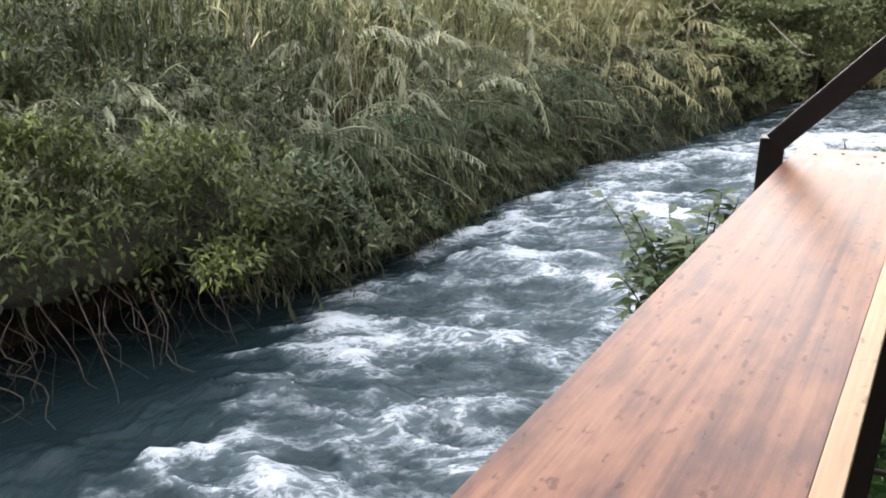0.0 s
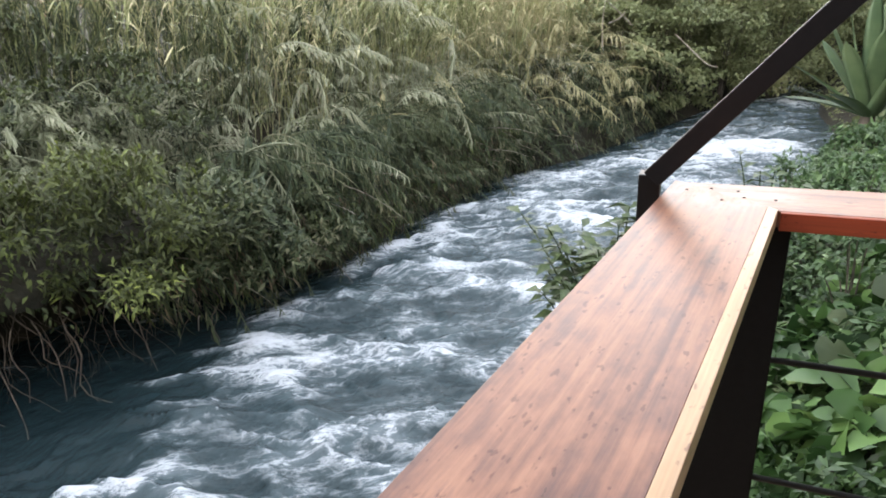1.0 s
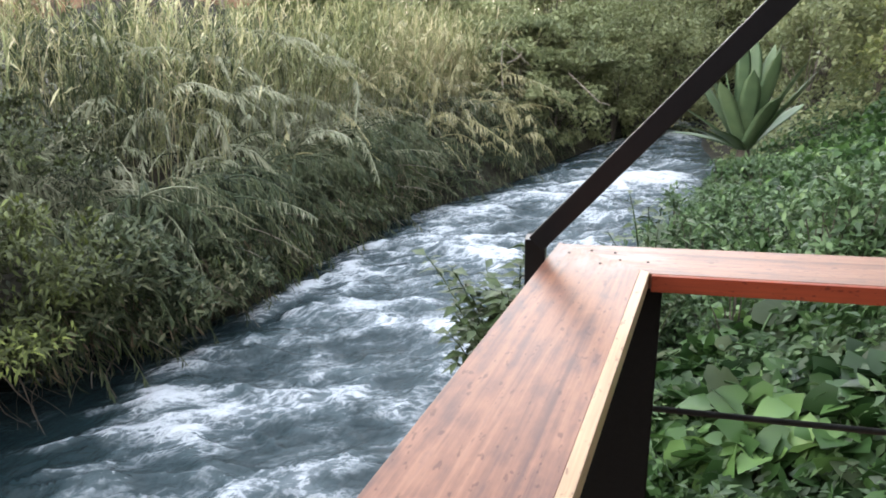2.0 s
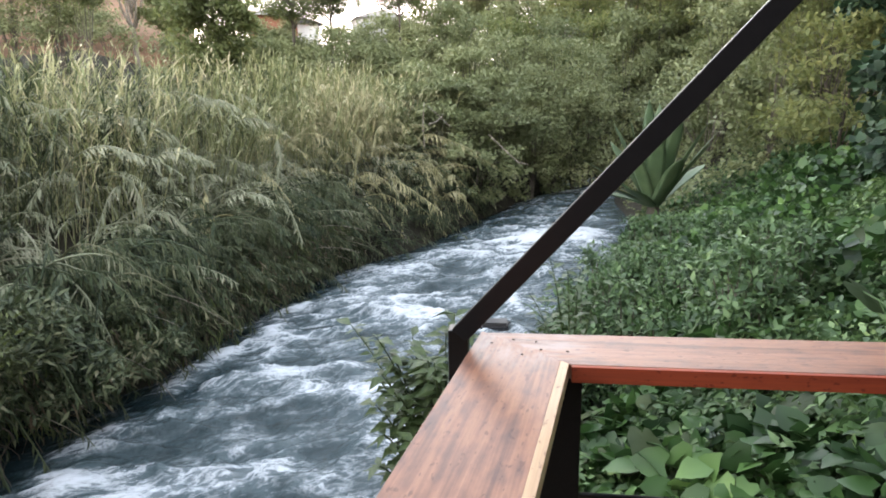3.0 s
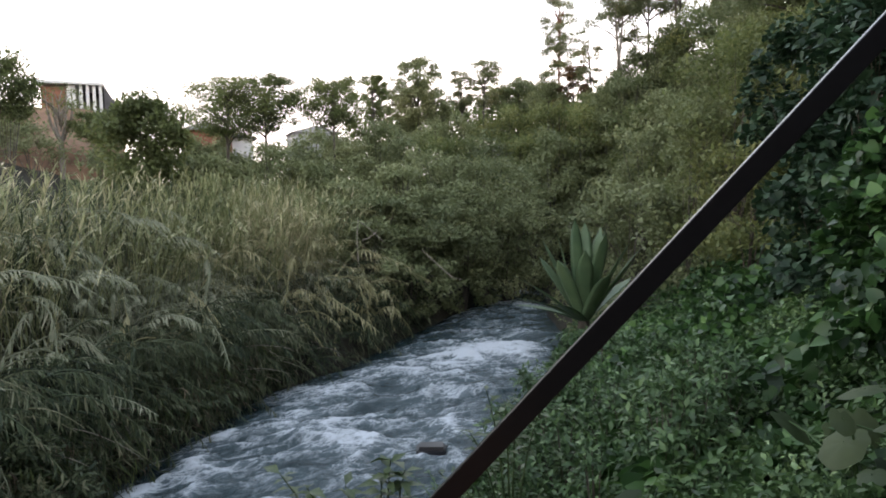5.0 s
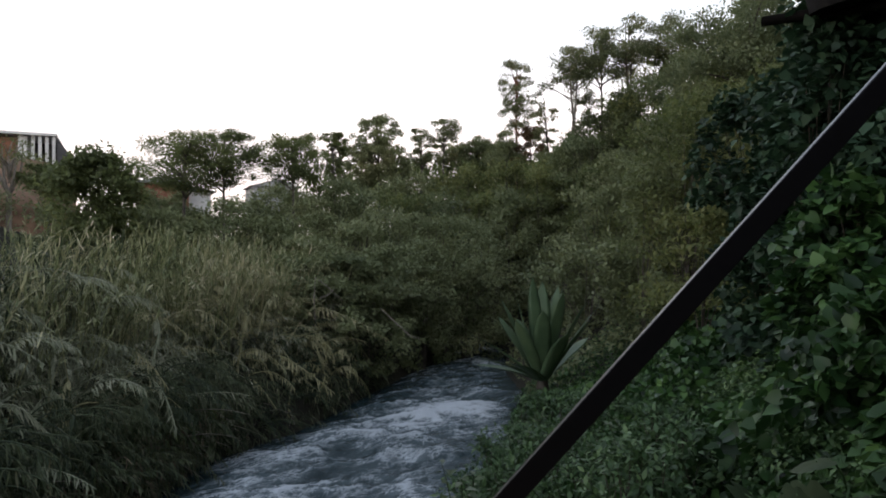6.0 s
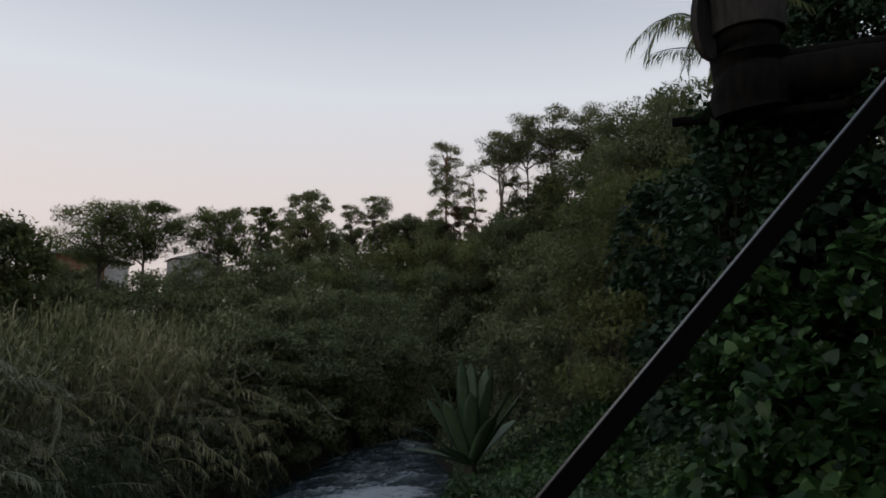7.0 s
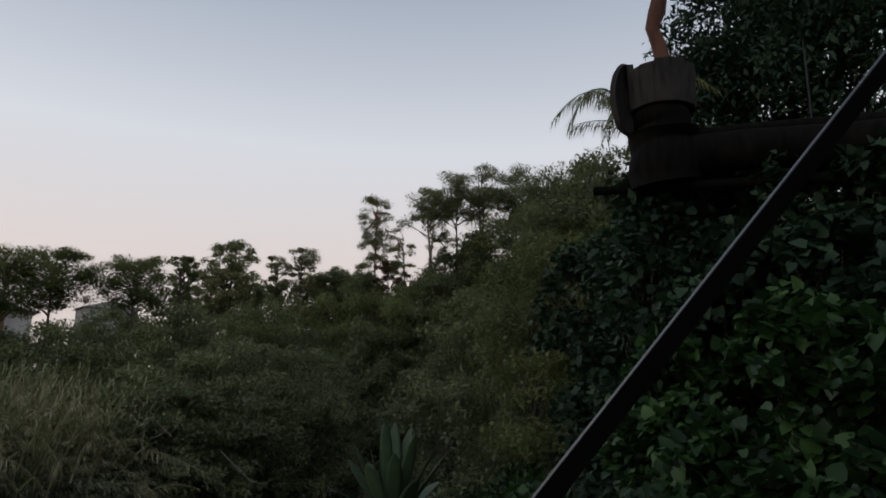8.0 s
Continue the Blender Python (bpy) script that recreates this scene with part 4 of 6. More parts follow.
def tree(name, foot, height, crown_z, radii, n, leaf, material, label, trunk=0.15, lean=(0, 0), clumps=24, spread=0.4, flat=0.55, floor=-0.5, bark_mat=BARK, fork=0, limbs=10, shape=""):
    """A tapered trunk with limbs to each clump of its crown. Heights are from the foot."""
    foot = np.asarray(foot, float)
    root = empty(name, tuple(foot), label, "tree")
    cc = np.array([lean[0], lean[1], crown_z])
    if shape:
        p, out, c = pad_crown(cc, radii, n, clumps, spread, flat, shape == "umbrella")
    else:
        p, out, c = crown_cloud(cc, radii, n, clumps, spread, floor, flat, True)
    part_raw("crown", leaves_on(p, out, leaf, LEAF, 0.8, 0.1), material, root)
    top = np.array([lean[0], lean[1], height * 0.93])
    wood = []
    if fork:
        mid = np.array([lean[0] * 0.3, lean[1] * 0.3, (crown_z - radii[2]) * 0.8])
        wood.append(tube(bezier((0, 0, -0.4), mid * [0.3, 0.3, 0.5], mid, 5), np.linspace(trunk, trunk * 0.85, 5), 7))
        for k in range(fork):
            a = 6.28 * k / fork + 0.6
            e = top + np.array([math.cos(a), math.sin(a), 0]) * radii[0] * 0.35
            wood.append(tube(bezier(mid, mid + [math.cos(a) * radii[0] * 0.4, math.sin(a) * radii[0] * 0.4, height * 0.2], e, 9), np.linspace(trunk * 0.7, trunk * 0.15, 9), 6))
    else:
        spine = bezier((0, 0, -0.4), (lean[0] * 0.2 + rng.normal() * 0.1, lean[1] * 0.2, height * 0.5), top, 10)
        wood.append(tube(spine, np.linspace(trunk, trunk * 0.18, 10), 7))
    for q in c[:limbs]:
        h = np.clip((q[2] - 0.25 * radii[2]) / height, 0.3, 0.9) * (rng.uniform(0.9, 1.0) if shape else rng.uniform(0.75, 0.95))
        start = np.array([lean[0] * h, lean[1] * h, height * h])
        wood.append(tube(bezier(start, (start + q) / 2 + [0, 0, 0.15 * radii[2]], q, 5), np.linspace(trunk * 0.35, trunk * 0.08, 5), 4))
    part_raw("trunk", joined(wood), bark_mat, root, smooth=True)
    return root


def on_land(az, dist, drop=0.0):
    q = at_polar(az, 0, dist)
    return (q[0], q[1], float(land([q[0]], [q[1]])[0]) - drop)


# the tangle of shrubs that hangs over the far bank: dull ones darkened for shade upstream, a yellow-green one where it
# leans out furthest
for x, y, z, rx, rz, n, lf, mat in ((-5.7, 4.6, 2.45, 1.0, 0.8, 4200, 0.12, DULL_SHADED_SHRUB), (-4.5, 5.6, 2.4, 1.05, 0.85, 5000, 0.12, SHRUB), (-3.1, 6.6, 1.9, 1.05, 0.95, 5000, 0.12, SHRUB),
                                    (-2.3, 7.75, 1.35, 0.95, 0.9, 3600, 0.15, CANE_GREEN_SHADED), (-1.5, 9.05, 1.0, 0.7, 0.7, 2400, 0.14, CANE_GREEN_SHADED), (-5.4, 7.2, 3.0, 1.4, 0.9, 4200, 0.13, DULL_SHADED_SHRUB),
                                    (-3.9, 8.8, 2.9, 1.3, 0.8, 4200, 0.13, DULL_SHADED_SHRUB), (-7.0, 3.0, 2.2, 1.3, 1.2, 4200, 0.13, DULL_SHADED_SHRUB), (-8.2, 5.5, 3.2, 1.6, 1.3, 4200, 0.13, DULL_SHADED_SHRUB),
                                    (-6.6, 7.4, 3.6, 1.3, 1.1, 4200, 0.13, DULL_SHADED_SHRUB), (-6.4, 9.4, 3.9, 1.6, 1.2, 4200, 0.13, DULL_SHADED_SHRUB)):
    label = "yellow-green leafy shrub leaning out over the water" if mat is SHRUB else "dull green shrub, darkened for shade, over the undercut river bank" if mat is DULL_SHADED_SHRUB else "low tangle of dark green blades over the water"
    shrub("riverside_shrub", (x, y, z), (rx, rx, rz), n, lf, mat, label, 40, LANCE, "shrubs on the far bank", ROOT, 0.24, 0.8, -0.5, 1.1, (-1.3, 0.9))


def bank_ledge():
    """The ledge of soil that overhangs the hollow under the far bank."""
    s = np.arange(FAR_S(-9.5, -0.2), FAR_S(-2.2, 8.5), 0.15)
    rows = []
    for u, z, loose in ((3.4, 2.0, 0), (1.4, 1.95, 0.1), (0.5, 1.85, 0.3), (0.05, 1.68, 0.5), (0.0, 1.5, 0.5), (0.35, 1.36, 0.4), (1.4, 1.3, 0.1), (3.4, 1.25, 0)):
        p, nrm = bank_place(FAR_FOOT, s, np.full(len(s), u) + loose * 0.45 * fbm(s * 1.1, s * 0 + z * 3, 3, 81))
        rows.append(np.c_[p, np.full(len(s), z) + loose * 0.25 * vnoise(s * 1.6, s * 0 + u, 82)])
    v = np.stack(rows, 1)
    n, k = v.shape[:2]
    i = np.arange(n * k).reshape(n, k)
    j = np.roll(i, -1, 1)
    f = np.stack([i[:-1], j[:-1], j[1:], i[1:]], -1).reshape(-1, 4)
    tagged(part_raw("bank_ledge", (v.reshape(-1, 3), f), EARTH, smooth=True), "dark soil ledge overhanging the river", "bank", kind="structure")


bank_ledge()


def hanging_roots():
    """Bare roots and dead stems that hang from the undercut bank to the water."""
    r = np.random.default_rng(3)

    def strand(s, u, top, thick, steps):
        p, nrm = bank_place(FAR_FOOT, np.array([s]), np.array([u]))
        x, y = p[0]
        end = np.array([x - nrm[0, 0] * r.uniform(-0.3, 0.35), y - nrm[0, 1] * r.uniform(-0.3, 0.35), WZ + r.uniform(-0.1, 0.6)])
        pts = bezier((x + nrm[0, 0] * r.uniform(0.1, 0.6), y + nrm[0, 1] * 0.4, top), (x + r.normal() * 0.3, y + r.normal() * 0.3, top * 0.65), end, steps)
        k = np.linspace(0, 1, steps)[:, None]
        pts += np.sin(k * r.uniform(4, 9, 3) + r.uniform(0, 6, 3)) * np.array([0.11, 0.11, 0.04]) * (k * (1 - k) * 4)
        return tube(pts, np.linspace(thick, thick * 0.3, steps), 4)

    for s in np.linspace(FAR_S(-6.4, 3.2), FAR_S(-2.4, 8.2), 44):
        ob = part_raw("hanging_root", strand(s + r.normal() * 0.12, r.uniform(-0.35, 0.3), r.uniform(0.9, 1.7), r.uniform(0.008, 0.016), 10), ROOT, None, smooth=True)
        tagged(ob, "bare brown root hanging from the undercut bank", "root", "roots over the water")
    twigs = [strand(r.uniform(FAR_S(-7.0, 2.6), FAR_S(-0.8, 10.8)), r.uniform(-0.2, 1.0), r.uniform(0.7, 1.9), r.uniform(0.003, 0.007), 6) for k in range(170)]
    tagged(part_raw("root_tangle", joined(twigs), ROOT), "tangle of fine brown roots and dead stems under the bank", "roots", kind="stuff")
    # dead blades, and dull green ones darkened for shade, that trail down to the water
    n = 9000
    s, u = r.uniform(FAR_S(-3.3, 6.8), FAR_S(2.5, 15.1), n), r.uniform(-0.55, 0.5, n)
    p, nrm = bank_place(FAR_FOOT, s, u)
    ragged = 0.45 + 0.5 * vnoise(s * 1.7, s * 0, 71) + 0.35 * vnoise(s * 5.0, s * 0, 72)
    low = WZ + 0.12 + np.clip(ragged, 0.0, 1.0) * np.where(p[:, 0] < -2.2, 0.75, 0.3)
    z = low + (1.5 - low) * r.random(n)
    along = np.c_[-nrm * 0.4, -np.ones(n)] + r.normal(size=(n, 3)) * 0.45
    facing = np.c_[-nrm, np.full(n, 0.6)] + r.normal(size=(n, 3)) * 0.5
    blade = strip_leaf((0, 0, 0), (0, 1, 0.15), 1.0, 0.10, 0.3)
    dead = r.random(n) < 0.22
    for mask, mat, label in ((dead, DEAD_LEAF, "brown dead blades trailing from the bank to the water"), (~dead, DULL_SHADED_SHRUB, "dull green blades, darkened for shade, trailing to the water")):
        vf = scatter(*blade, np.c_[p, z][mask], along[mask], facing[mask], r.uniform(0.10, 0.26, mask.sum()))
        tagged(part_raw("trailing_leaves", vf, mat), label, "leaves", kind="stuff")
    # pale dead twigs that stick out over the edge of the water
    pale = []
    for k in range(70):
        q, nr = bank_place(FAR_FOOT, np.array([r.uniform(FAR_S(-3.0, 7.2), FAR_S(4.0, 16.2))]), np.array([r.uniform(-0.2, 0.5)]))
        base = np.array([*q[0], r.uniform(0.5, 1.5)])
        tip = base + np.array([-nr[0, 0], -nr[0, 1], 0]) * r.uniform(0.3, 0.8) + np.array([r.normal() * 0.3, r.normal() * 0.2, r.uniform(-0.6, 0.1)])
        tip[2] = max(tip[2], WZ + 0.1)
        pale.append(tube(bezier(base, (base + tip) / 2 + [0, 0, 0.15], tip, 6), np.linspace(0.011, 0.004, 6), 4))
    tagged(part_raw("dead_twigs", joined(pale), BARK_PALE), "pale dead twigs and canes sticking out over the water", "twigs", kind="stuff")


hanging_roots()


def ledge_leaves():
    """Leaves and dead stems that hang over the ledge of soil."""
    r = np.random.default_rng(41)
    n = 3600
    s, u = r.uniform(FAR_S(-9.0, 0.4), FAR_S(-2.4, 8.2), n), r.uniform(-0.45, 0.9, n)
    p, nrm = bank_place(FAR_FOOT, s, u)
    low = 1.42 + 0.3 * vnoise(s * 1.9, s * 0, 73) + 0.2 * vnoise(s * 6.0, s * 0, 74)
    z = np.where(u < 0.1, low + (2.1 - low) * r.random(n), 1.95 + 0.3 * r.random(n))
    along = np.c_[-nrm * 0.6, -np.ones(n)] + r.normal(size=(n, 3)) * 0.6
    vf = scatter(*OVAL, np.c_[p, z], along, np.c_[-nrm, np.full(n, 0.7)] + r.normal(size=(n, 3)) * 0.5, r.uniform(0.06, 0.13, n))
    tagged(part_raw("trailing_leaves", vf, DULL_SHADED_SHRUB), "green leaves trailing over the soil ledge", "leaves", kind="stuff")


ledge_leaves()

# woods behind the canes, along the far bank
for k, (az, dist, top, rx, n) in enumerate(((15.5, 23, 1.8, 2.0, 4200), (19, 24, 3.2, 2.4, 5200), (22.5, 26, 4.4, 2.6, 5200), (26, 27, 4.0, 2.6, 5200), (29, 29, 3.4, 2.6, 5200), (17.5, 21.5, 0.4, 1.5, 3600),
                                     (21, 22.5, 1.2, 1.9, 4600), (24.5, 24.5, 1.6, 2.0, 4600), (28, 27.5, 0.6, 2.2, 4600), (30.5, 31.5, 0.8, 2.4, 4600), (13.2, 20.8, 0.2, 1.2, 2800), (16, 19.8, -2.0, 1.1, 3000), (19.5, 21, -2.6, 1.3, 3600), (23, 24, -2.2, 1.5, 3600), (26.5, 27, -2.0, 1.6, 3400))):
    q = at_polar(az, 0, dist)
    g = float(land([q[0]], [q[1]])[0])
    ztop = 4.7 + dist * math.tan(radians(top))
    rz = max(0.7, (ztop - g) * 0.42)
    shrub("riverside_bush", (q[0], q[1], ztop - rz * 1.15), (rx, rx, rz), int(n * 1.3), 0.15, WOODS, "dense olive-green bush on the far bank", 36, group="bushes behind the canes", floor=-1.2, spread=0.29, flat=0.55)

# small airy trees on the far bank's edge
for az, d, top, low, half, n, pads, trunk in ((4.6, 27, 9.6, 5.2, 3.9, 5600, 44, 0.12), (7.6, 27.5, 10.0, 5.6, 3.0, 4600, 36, 0.10), (13.2, 28, 9.9, 6.2, 3.1, 5200, 40, 0.10), (16.6, 30, 10.4, 6.4, 1.3, 1900, 20, 0.08)):
    f = on_land(az, d)
    z1, z0 = 4.7 + d * math.tan(radians(top)) - f[2], 4.7 + d * math.tan(radians(low)) - f[2]
    rx, n = d * math.tan(radians(half)) * 1.1, int(n * 3.4)
    tree("broadleaf_tree", f, z1, (z0 + z1) / 2, (rx, rx, (z1 - z0) / 2), n, 0.085, TREE, "small airy broadleaf tree with dark leaves against the sky", trunk, clumps=pads * 3, spread=0.21, flat=0.6, limbs=30, shape="column")
shrub("dark_bush", at_polar(-2.0, 4.4, 24), (1.45, 1.45, 1.3), 11000, 0.19, TREE, "dense dark green bush behind the canes", 60, floor=-1.3)
for az, el, d, rx in ((1.9, 4.4, 31, 0.9), (4.1, 4.6, 31, 0.8), (2.6, 2.3, 25, 1.2), (3.6, 2.2, 26, 1.4), (1.2, 2.4, 26, 1.3), (-4.5, 2.6, 27, 1.4), (-0.6, 3.0, 28, 1.3), (4.4, 3.2, 29, 1.5), (6.8, 2.8, 29, 1.5), (11.4, 3.0, 30, 1.5), (5, 0.8, 24, 1.1), (8, 1.2, 24, 1.3), (10.2, 1.8, 25, 1.2), (12.6, 1.6, 25, 1.3), (15, 1.8, 26, 1.2), (13.8, 2.6, 30, 1.5), (9, 2, 30, 1.5), (17.2, 3.4, 27, 1.4)):
    shrub("scrub_bush", at_polar(az, el + (0.4 if az > 13 or 7.5 < az < 9.5 else -1.5), d), (rx, rx, 1.05), 3600, 0.14, WOODS, "brownish green bush behind the canes", 26, group="bushes behind the canes", floor=-1.2)
for az, el, d, r0 in ((-12.5, 7.8, 36, 1.9), (-15.5, 8.4, 37, 2.2), (-19.0, 8.0, 38, 2.4), (-23.0, 8.0, 38, 2.6)):
    shrub("scrub_bush", at_polar(az, el, d), (r0, r0, r0 * 0.8), 5200, 0.15, TREE, "grey-green bushy tree on the slope beside the house", 30, group="bushes on the red slope", floor=-1.2)
shrub("dark_bush", at_polar(-10.9, 8.0, 30), (1.3, 1.3, 1.2), 6500, 0.15, TREE, "dark bush in front of the house", 26, floor=-1.0)
for az, el, d in ((-9.5, 4.2, 37), (-12.0, 4.4, 36), (-14.5, 4.2, 36), (-11, 5.6, 42), (-17, 4.6, 38)):
    shrub("scrub_bush", at_polar(az, el, d), (1.5, 1.3, 0.9), 1800, 0.16, WOODS, "low bush on the red earth slope", 18, group="bushes on the red slope", floor=-1.0)
tree("bare_tree", on_land(-7.5, 40), 5.0, 3.8, (1.9, 1.9, 1.4), 700, 0.16, TREE, "half-bare pale branched tree on the red slope", 0.14, fork=4, bark_mat=BARK_PALE, clumps=20, limbs=18)
shrub("dark_bush", at_polar(-4.9, 5.4, 40), (1.6, 1.5, 0.9), 5200, 0.17, TREE, "dark green bush below the house", 26, floor=-0.9)

# pines and tall trees on the skyline
def pine(az, dist, top, low, half, label, material=PINE, trunk=0.16, n=4200, pads=26, fork=0, bark_mat=BARK, shape="umbrella", size=0.34, leaf=0.17, lean=(0, 0)):
    """A tree by its direction, the height angles of its crown's top and foot, and half of its width in degrees."""
    f = on_land(az, dist)
    z1, z0 = (4.7 + dist * math.tan(radians(e)) - f[2] for e in (top, low))
    rx, n, pads, size, leaf, trunk = dist * math.tan(radians(half)) * 1.15, int(n * 2.4), int(pads * 1.8), size * 0.8, leaf * 0.74, trunk * 0.7
    return tree("pine_tree" if material is PINE else "tall_tree", f, z1, (z0 + z1) / 2, (rx, rx, (z1 - z0) / 2), n, leaf, material, label, trunk, lean, pads, size, 0.5, -1.0, bark_mat, fork, 20, shape)


TALL = "tall bare-trunked pine with an open crown on the ridge"
pine(17.2, 44, 10.2, 6.5, 1.0, TALL, n=1500, pads=14, shape="column")
pine(20.5, 40, 11.9, 6.0, 2.0, "tall dense round-topped tree above the bushes", WOODS, n=5200, pads=40, shape="column", leaf=0.2)
pine(19.0, 41, 9.4, 5.6, 1.5, "tall dense round-topped tree above the bushes", WOODS, n=3000, pads=26, shape="column", leaf=0.2)
pine(22.0, 41, 9.2, 5.6, 1.4, "tall dense round-topped tree above the bushes", WOODS, n=2600, pads=24, shape="column", leaf=0.2)
pine(24.3, 46, 10.8, 7.6, 1.1, TALL, n=2400, pads=20, shape="column", size=0.4)
pine(26.3, 46, 11.5, 7.8, 1.5, TALL, n=3000, pads=24, shape="column")
pine(29.3, 48, 10.4, 6.5, 1.8, "rounded brownish tree on the ridge", WOODS, n=4200, pads=30, leaf=0.2)
pine(32.7, 46, 16.4, 10.6, 1.45, "tall reddish-barked pine with a tufted crown", PINE, 0.2, 4200, 34, 0, BARK_RED, "column", 0.42)
pine(31.8, 45, 10.6, 6.5, 1.7, "rounded brownish tree below the tall pine", WOODS, n=4200, pads=30, leaf=0.2)
pine(33.9, 44, 10.9, 5.6, 1.3, "rust-brown tree beside the tall pine", RUST_LEAF, n=3200, pads=26, shape="column", leaf=0.18)
pine(35.7, 44, 13.9, 8.6, 1.2, TALL, n=1500, pads=18, shape="column", lean=(-0.6, 0), trunk=0.12)
pine(37.6, 43, 17.2, 13.2, 2.4, "forked pine with a flat umbrella crown", PINE, 0.18, 4600, 30, 2, BARK_PALE)
pine(39.9, 44, 18.5, 13.6, 2.7, "broad umbrella-crowned pine on the ridge", PINE, 0.18, 4800, 32)
pine(42.2, 42, 19.4, 14.4, 2.6, "broad umbrella-crowned pine on the ridge", PINE, 0.18, 4600, 30, 2)
pine(45.3, 42, 18.9, 14.6, 2.7, "broad umbrella-crowned pine on the ridge", PINE, 0.17, 4400, 30)
pine(38.9, 45, 13.6, 9.6, 1.4, TALL, n=1700, pads=18, shape="column", trunk=0.12)
for az, top in ((35.4, 8.6), (37.2, 9.6), (39.8, 11.6), (42.0, 13.6), (46.5, 16.0)):
    pine(az, 43.5, top, top - 5, 1.8, "rounded tree below the tall pines", WOODS, n=3600, pads=30, leaf=0.2, shape="column")
pine(30.8, 50, 9.4, 5.5, 1.6, "dark rounded tree on the ridge", TREE, n=3400, pads=26, leaf=0.22)


# the dark woods below the ridge trees
for az, d, top, rx in ((16.8, 38, 4.6, 2.2), (19.2, 37, 5.6, 2.4), (21.8, 38, 6.6, 2.6), (24.2, 38, 6.8, 2.6), (26.6, 39, 7.0, 2.6), (28.8, 39, 7.6, 2.6), (30.8, 39, 7.6, 2.6), (32.8, 39, 7.8, 2.6),
                       (22.8, 33, 5.0, 2.4), (26.0, 33.5, 5.2, 2.4), (29.4, 34.5, 5.4, 2.4), (32.0, 34, 5.6, 2.4), (34.6, 36, 7.4, 2.6), (36.6, 38, 8.6, 2.6), (38.4, 38, 9.8, 2.6)):
    q = at_polar(az, 0, d)
    g = float(land([q[0]], [q[1]])[0])
    ztop = 4.7 + d * math.tan(radians(top))
    rz = max(1.0, (ztop - g) * 0.5)
    shrub("woodland_tree", (q[0], q[1], ztop - rz), (rx, rx, rz), 4600, 0.195, WOODS if int(d * 10) % 3 else TREE, "dense olive-green tree in the woods by the river", 42, group="woods by the river", floor=-1.0, spread=0.26, flat=0.55)


# bushes along the crest of the hill
for k, az in enumerate(np.arange(34.5, 48.0, 1.3)):
    top = np.interp(az, [34, 38, 41.5, 47.7], [7.0, 10.2, 13.4, 16.8]) + 0.6 * math.sin(k * 3.7)
    q = at_polar(az, 0, 41)
    g = float(land([q[0]], [q[1]])[0])
    ztop = 4.7 + 41 * math.tan(radians(top))
    rz = max(1.0, (ztop - g) * 0.5)
    shrub("woodland_tree", (q[0], q[1], ztop - rz), (1.9, 1.9, rz), 4200, 0.19, TREE if k % 2 else WOODS, "bushy tree on the crest of the hill", 36, group="trees on the crest", floor=-1.0, spread=0.28, flat=0.55)
# the far treeline behind them
for k, az in enumerate(np.arange(11.0, 34.0, 2.1)):
    d = 50 + 3 * math.sin(k * 2.3)
    top = np.interp(az, [11, 16, 22, 28, 34], [5.6, 6.6, 7.8, 8.4, 8.8]) + 0.7 * math.sin(k * 4.1)
    q = at_polar(az, 0, d)
    g = float(land([q[0]], [q[1]])[0])
    ztop = 4.7 + d * math.tan(radians(top))
    rz = max(1.2, (ztop - g) * 0.5)
    shrub("woodland_tree", (q[0], q[1], ztop - rz), (2.6, 2.4, rz), 4600, 0.3, TREE if k % 3 else WOODS, "rounded tree in the distant treeline", 30, group="distant treeline", floor=-1.0, spread=0.34, flat=0.6)


# ---- the near bank ----
def canopy(x, y, seed, scale):
    return np.clip(0.5 + 0.75 * fbm(x / scale, y / scale, 3, seed), 0.05, 1.2)


def cover(name, n, s0, s1, d0, d1, leaf, template, material, label, high, scale, seed, hang=0.4, jitter=0.55):
    """Leaves all over a stretch of the near bank, in mounds."""
    s, d = rng.uniform(s0, s1, n), rng.uniform(d0, d1, n)
    p, nrm = bank_place(NEAR_FOOT, s, d, -1)
    keep = (p @ np.array([0.407, 0.913]) > 1.95) | (p[:, 0] > 5.2)
    p, nrm, n = p[keep], nrm[keep], int(keep.sum())
    g = land(p[:, 0], p[:, 1])
    # low growth round the agave and before it
    away = np.hypot(p[:, 0] - 0.25, p[:, 1])
    angle = np.degrees(np.arctan2(p[:, 0] - 0.25, p[:, 1]))
    low = (angle > 28) & (angle < 43) & (away < 17.5)
    free = np.where(low, np.clip(4.55 - away * 0.187 - np.maximum(g, WZ), 0.28, 9) / high, 9)
    c = np.minimum(canopy(p[:, 0], p[:, 1], seed, scale), free) * high * np.clip(d[keep] / 2.0, 0.2, 1)
    z = np.maximum(g, WZ + 0.1) + c * rng.random(n) ** 0.35 + 0.03
    e = 0.12
    gx = (canopy(p[:, 0] + e, p[:, 1], seed, scale) * high - c) / e
    gy = (canopy(p[:, 0], p[:, 1] + e, seed, scale) * high - c) / e
    out = unit(np.c_[-gx - nrm[:, 0] * 0.8, -gy - nrm[:, 1] * 0.8, np.ones(n)])
    along = unit(np.c_[out[:, :2], np.zeros(n)] + rng.normal(size=(n, 3)) * jitter + np.array([0, 0, -hang]))
    normal = unit(out + rng.normal(size=(n, 3)) * jitter * 1.15)
    vf = scatter(*template, np.c_[p, z], along, normal, leaf * rng.uniform(0.55, 1.3, n))
    return tagged(part_raw(name, vf, material), label, "undergrowth", kind="stuff")


S_A, S_B, S_C, S_D = NEAR_S(-0.6, 3.2), NEAR_S(4.5, 9.8), NEAR_S(10.5, 17), NEAR_S(16.6, 31)
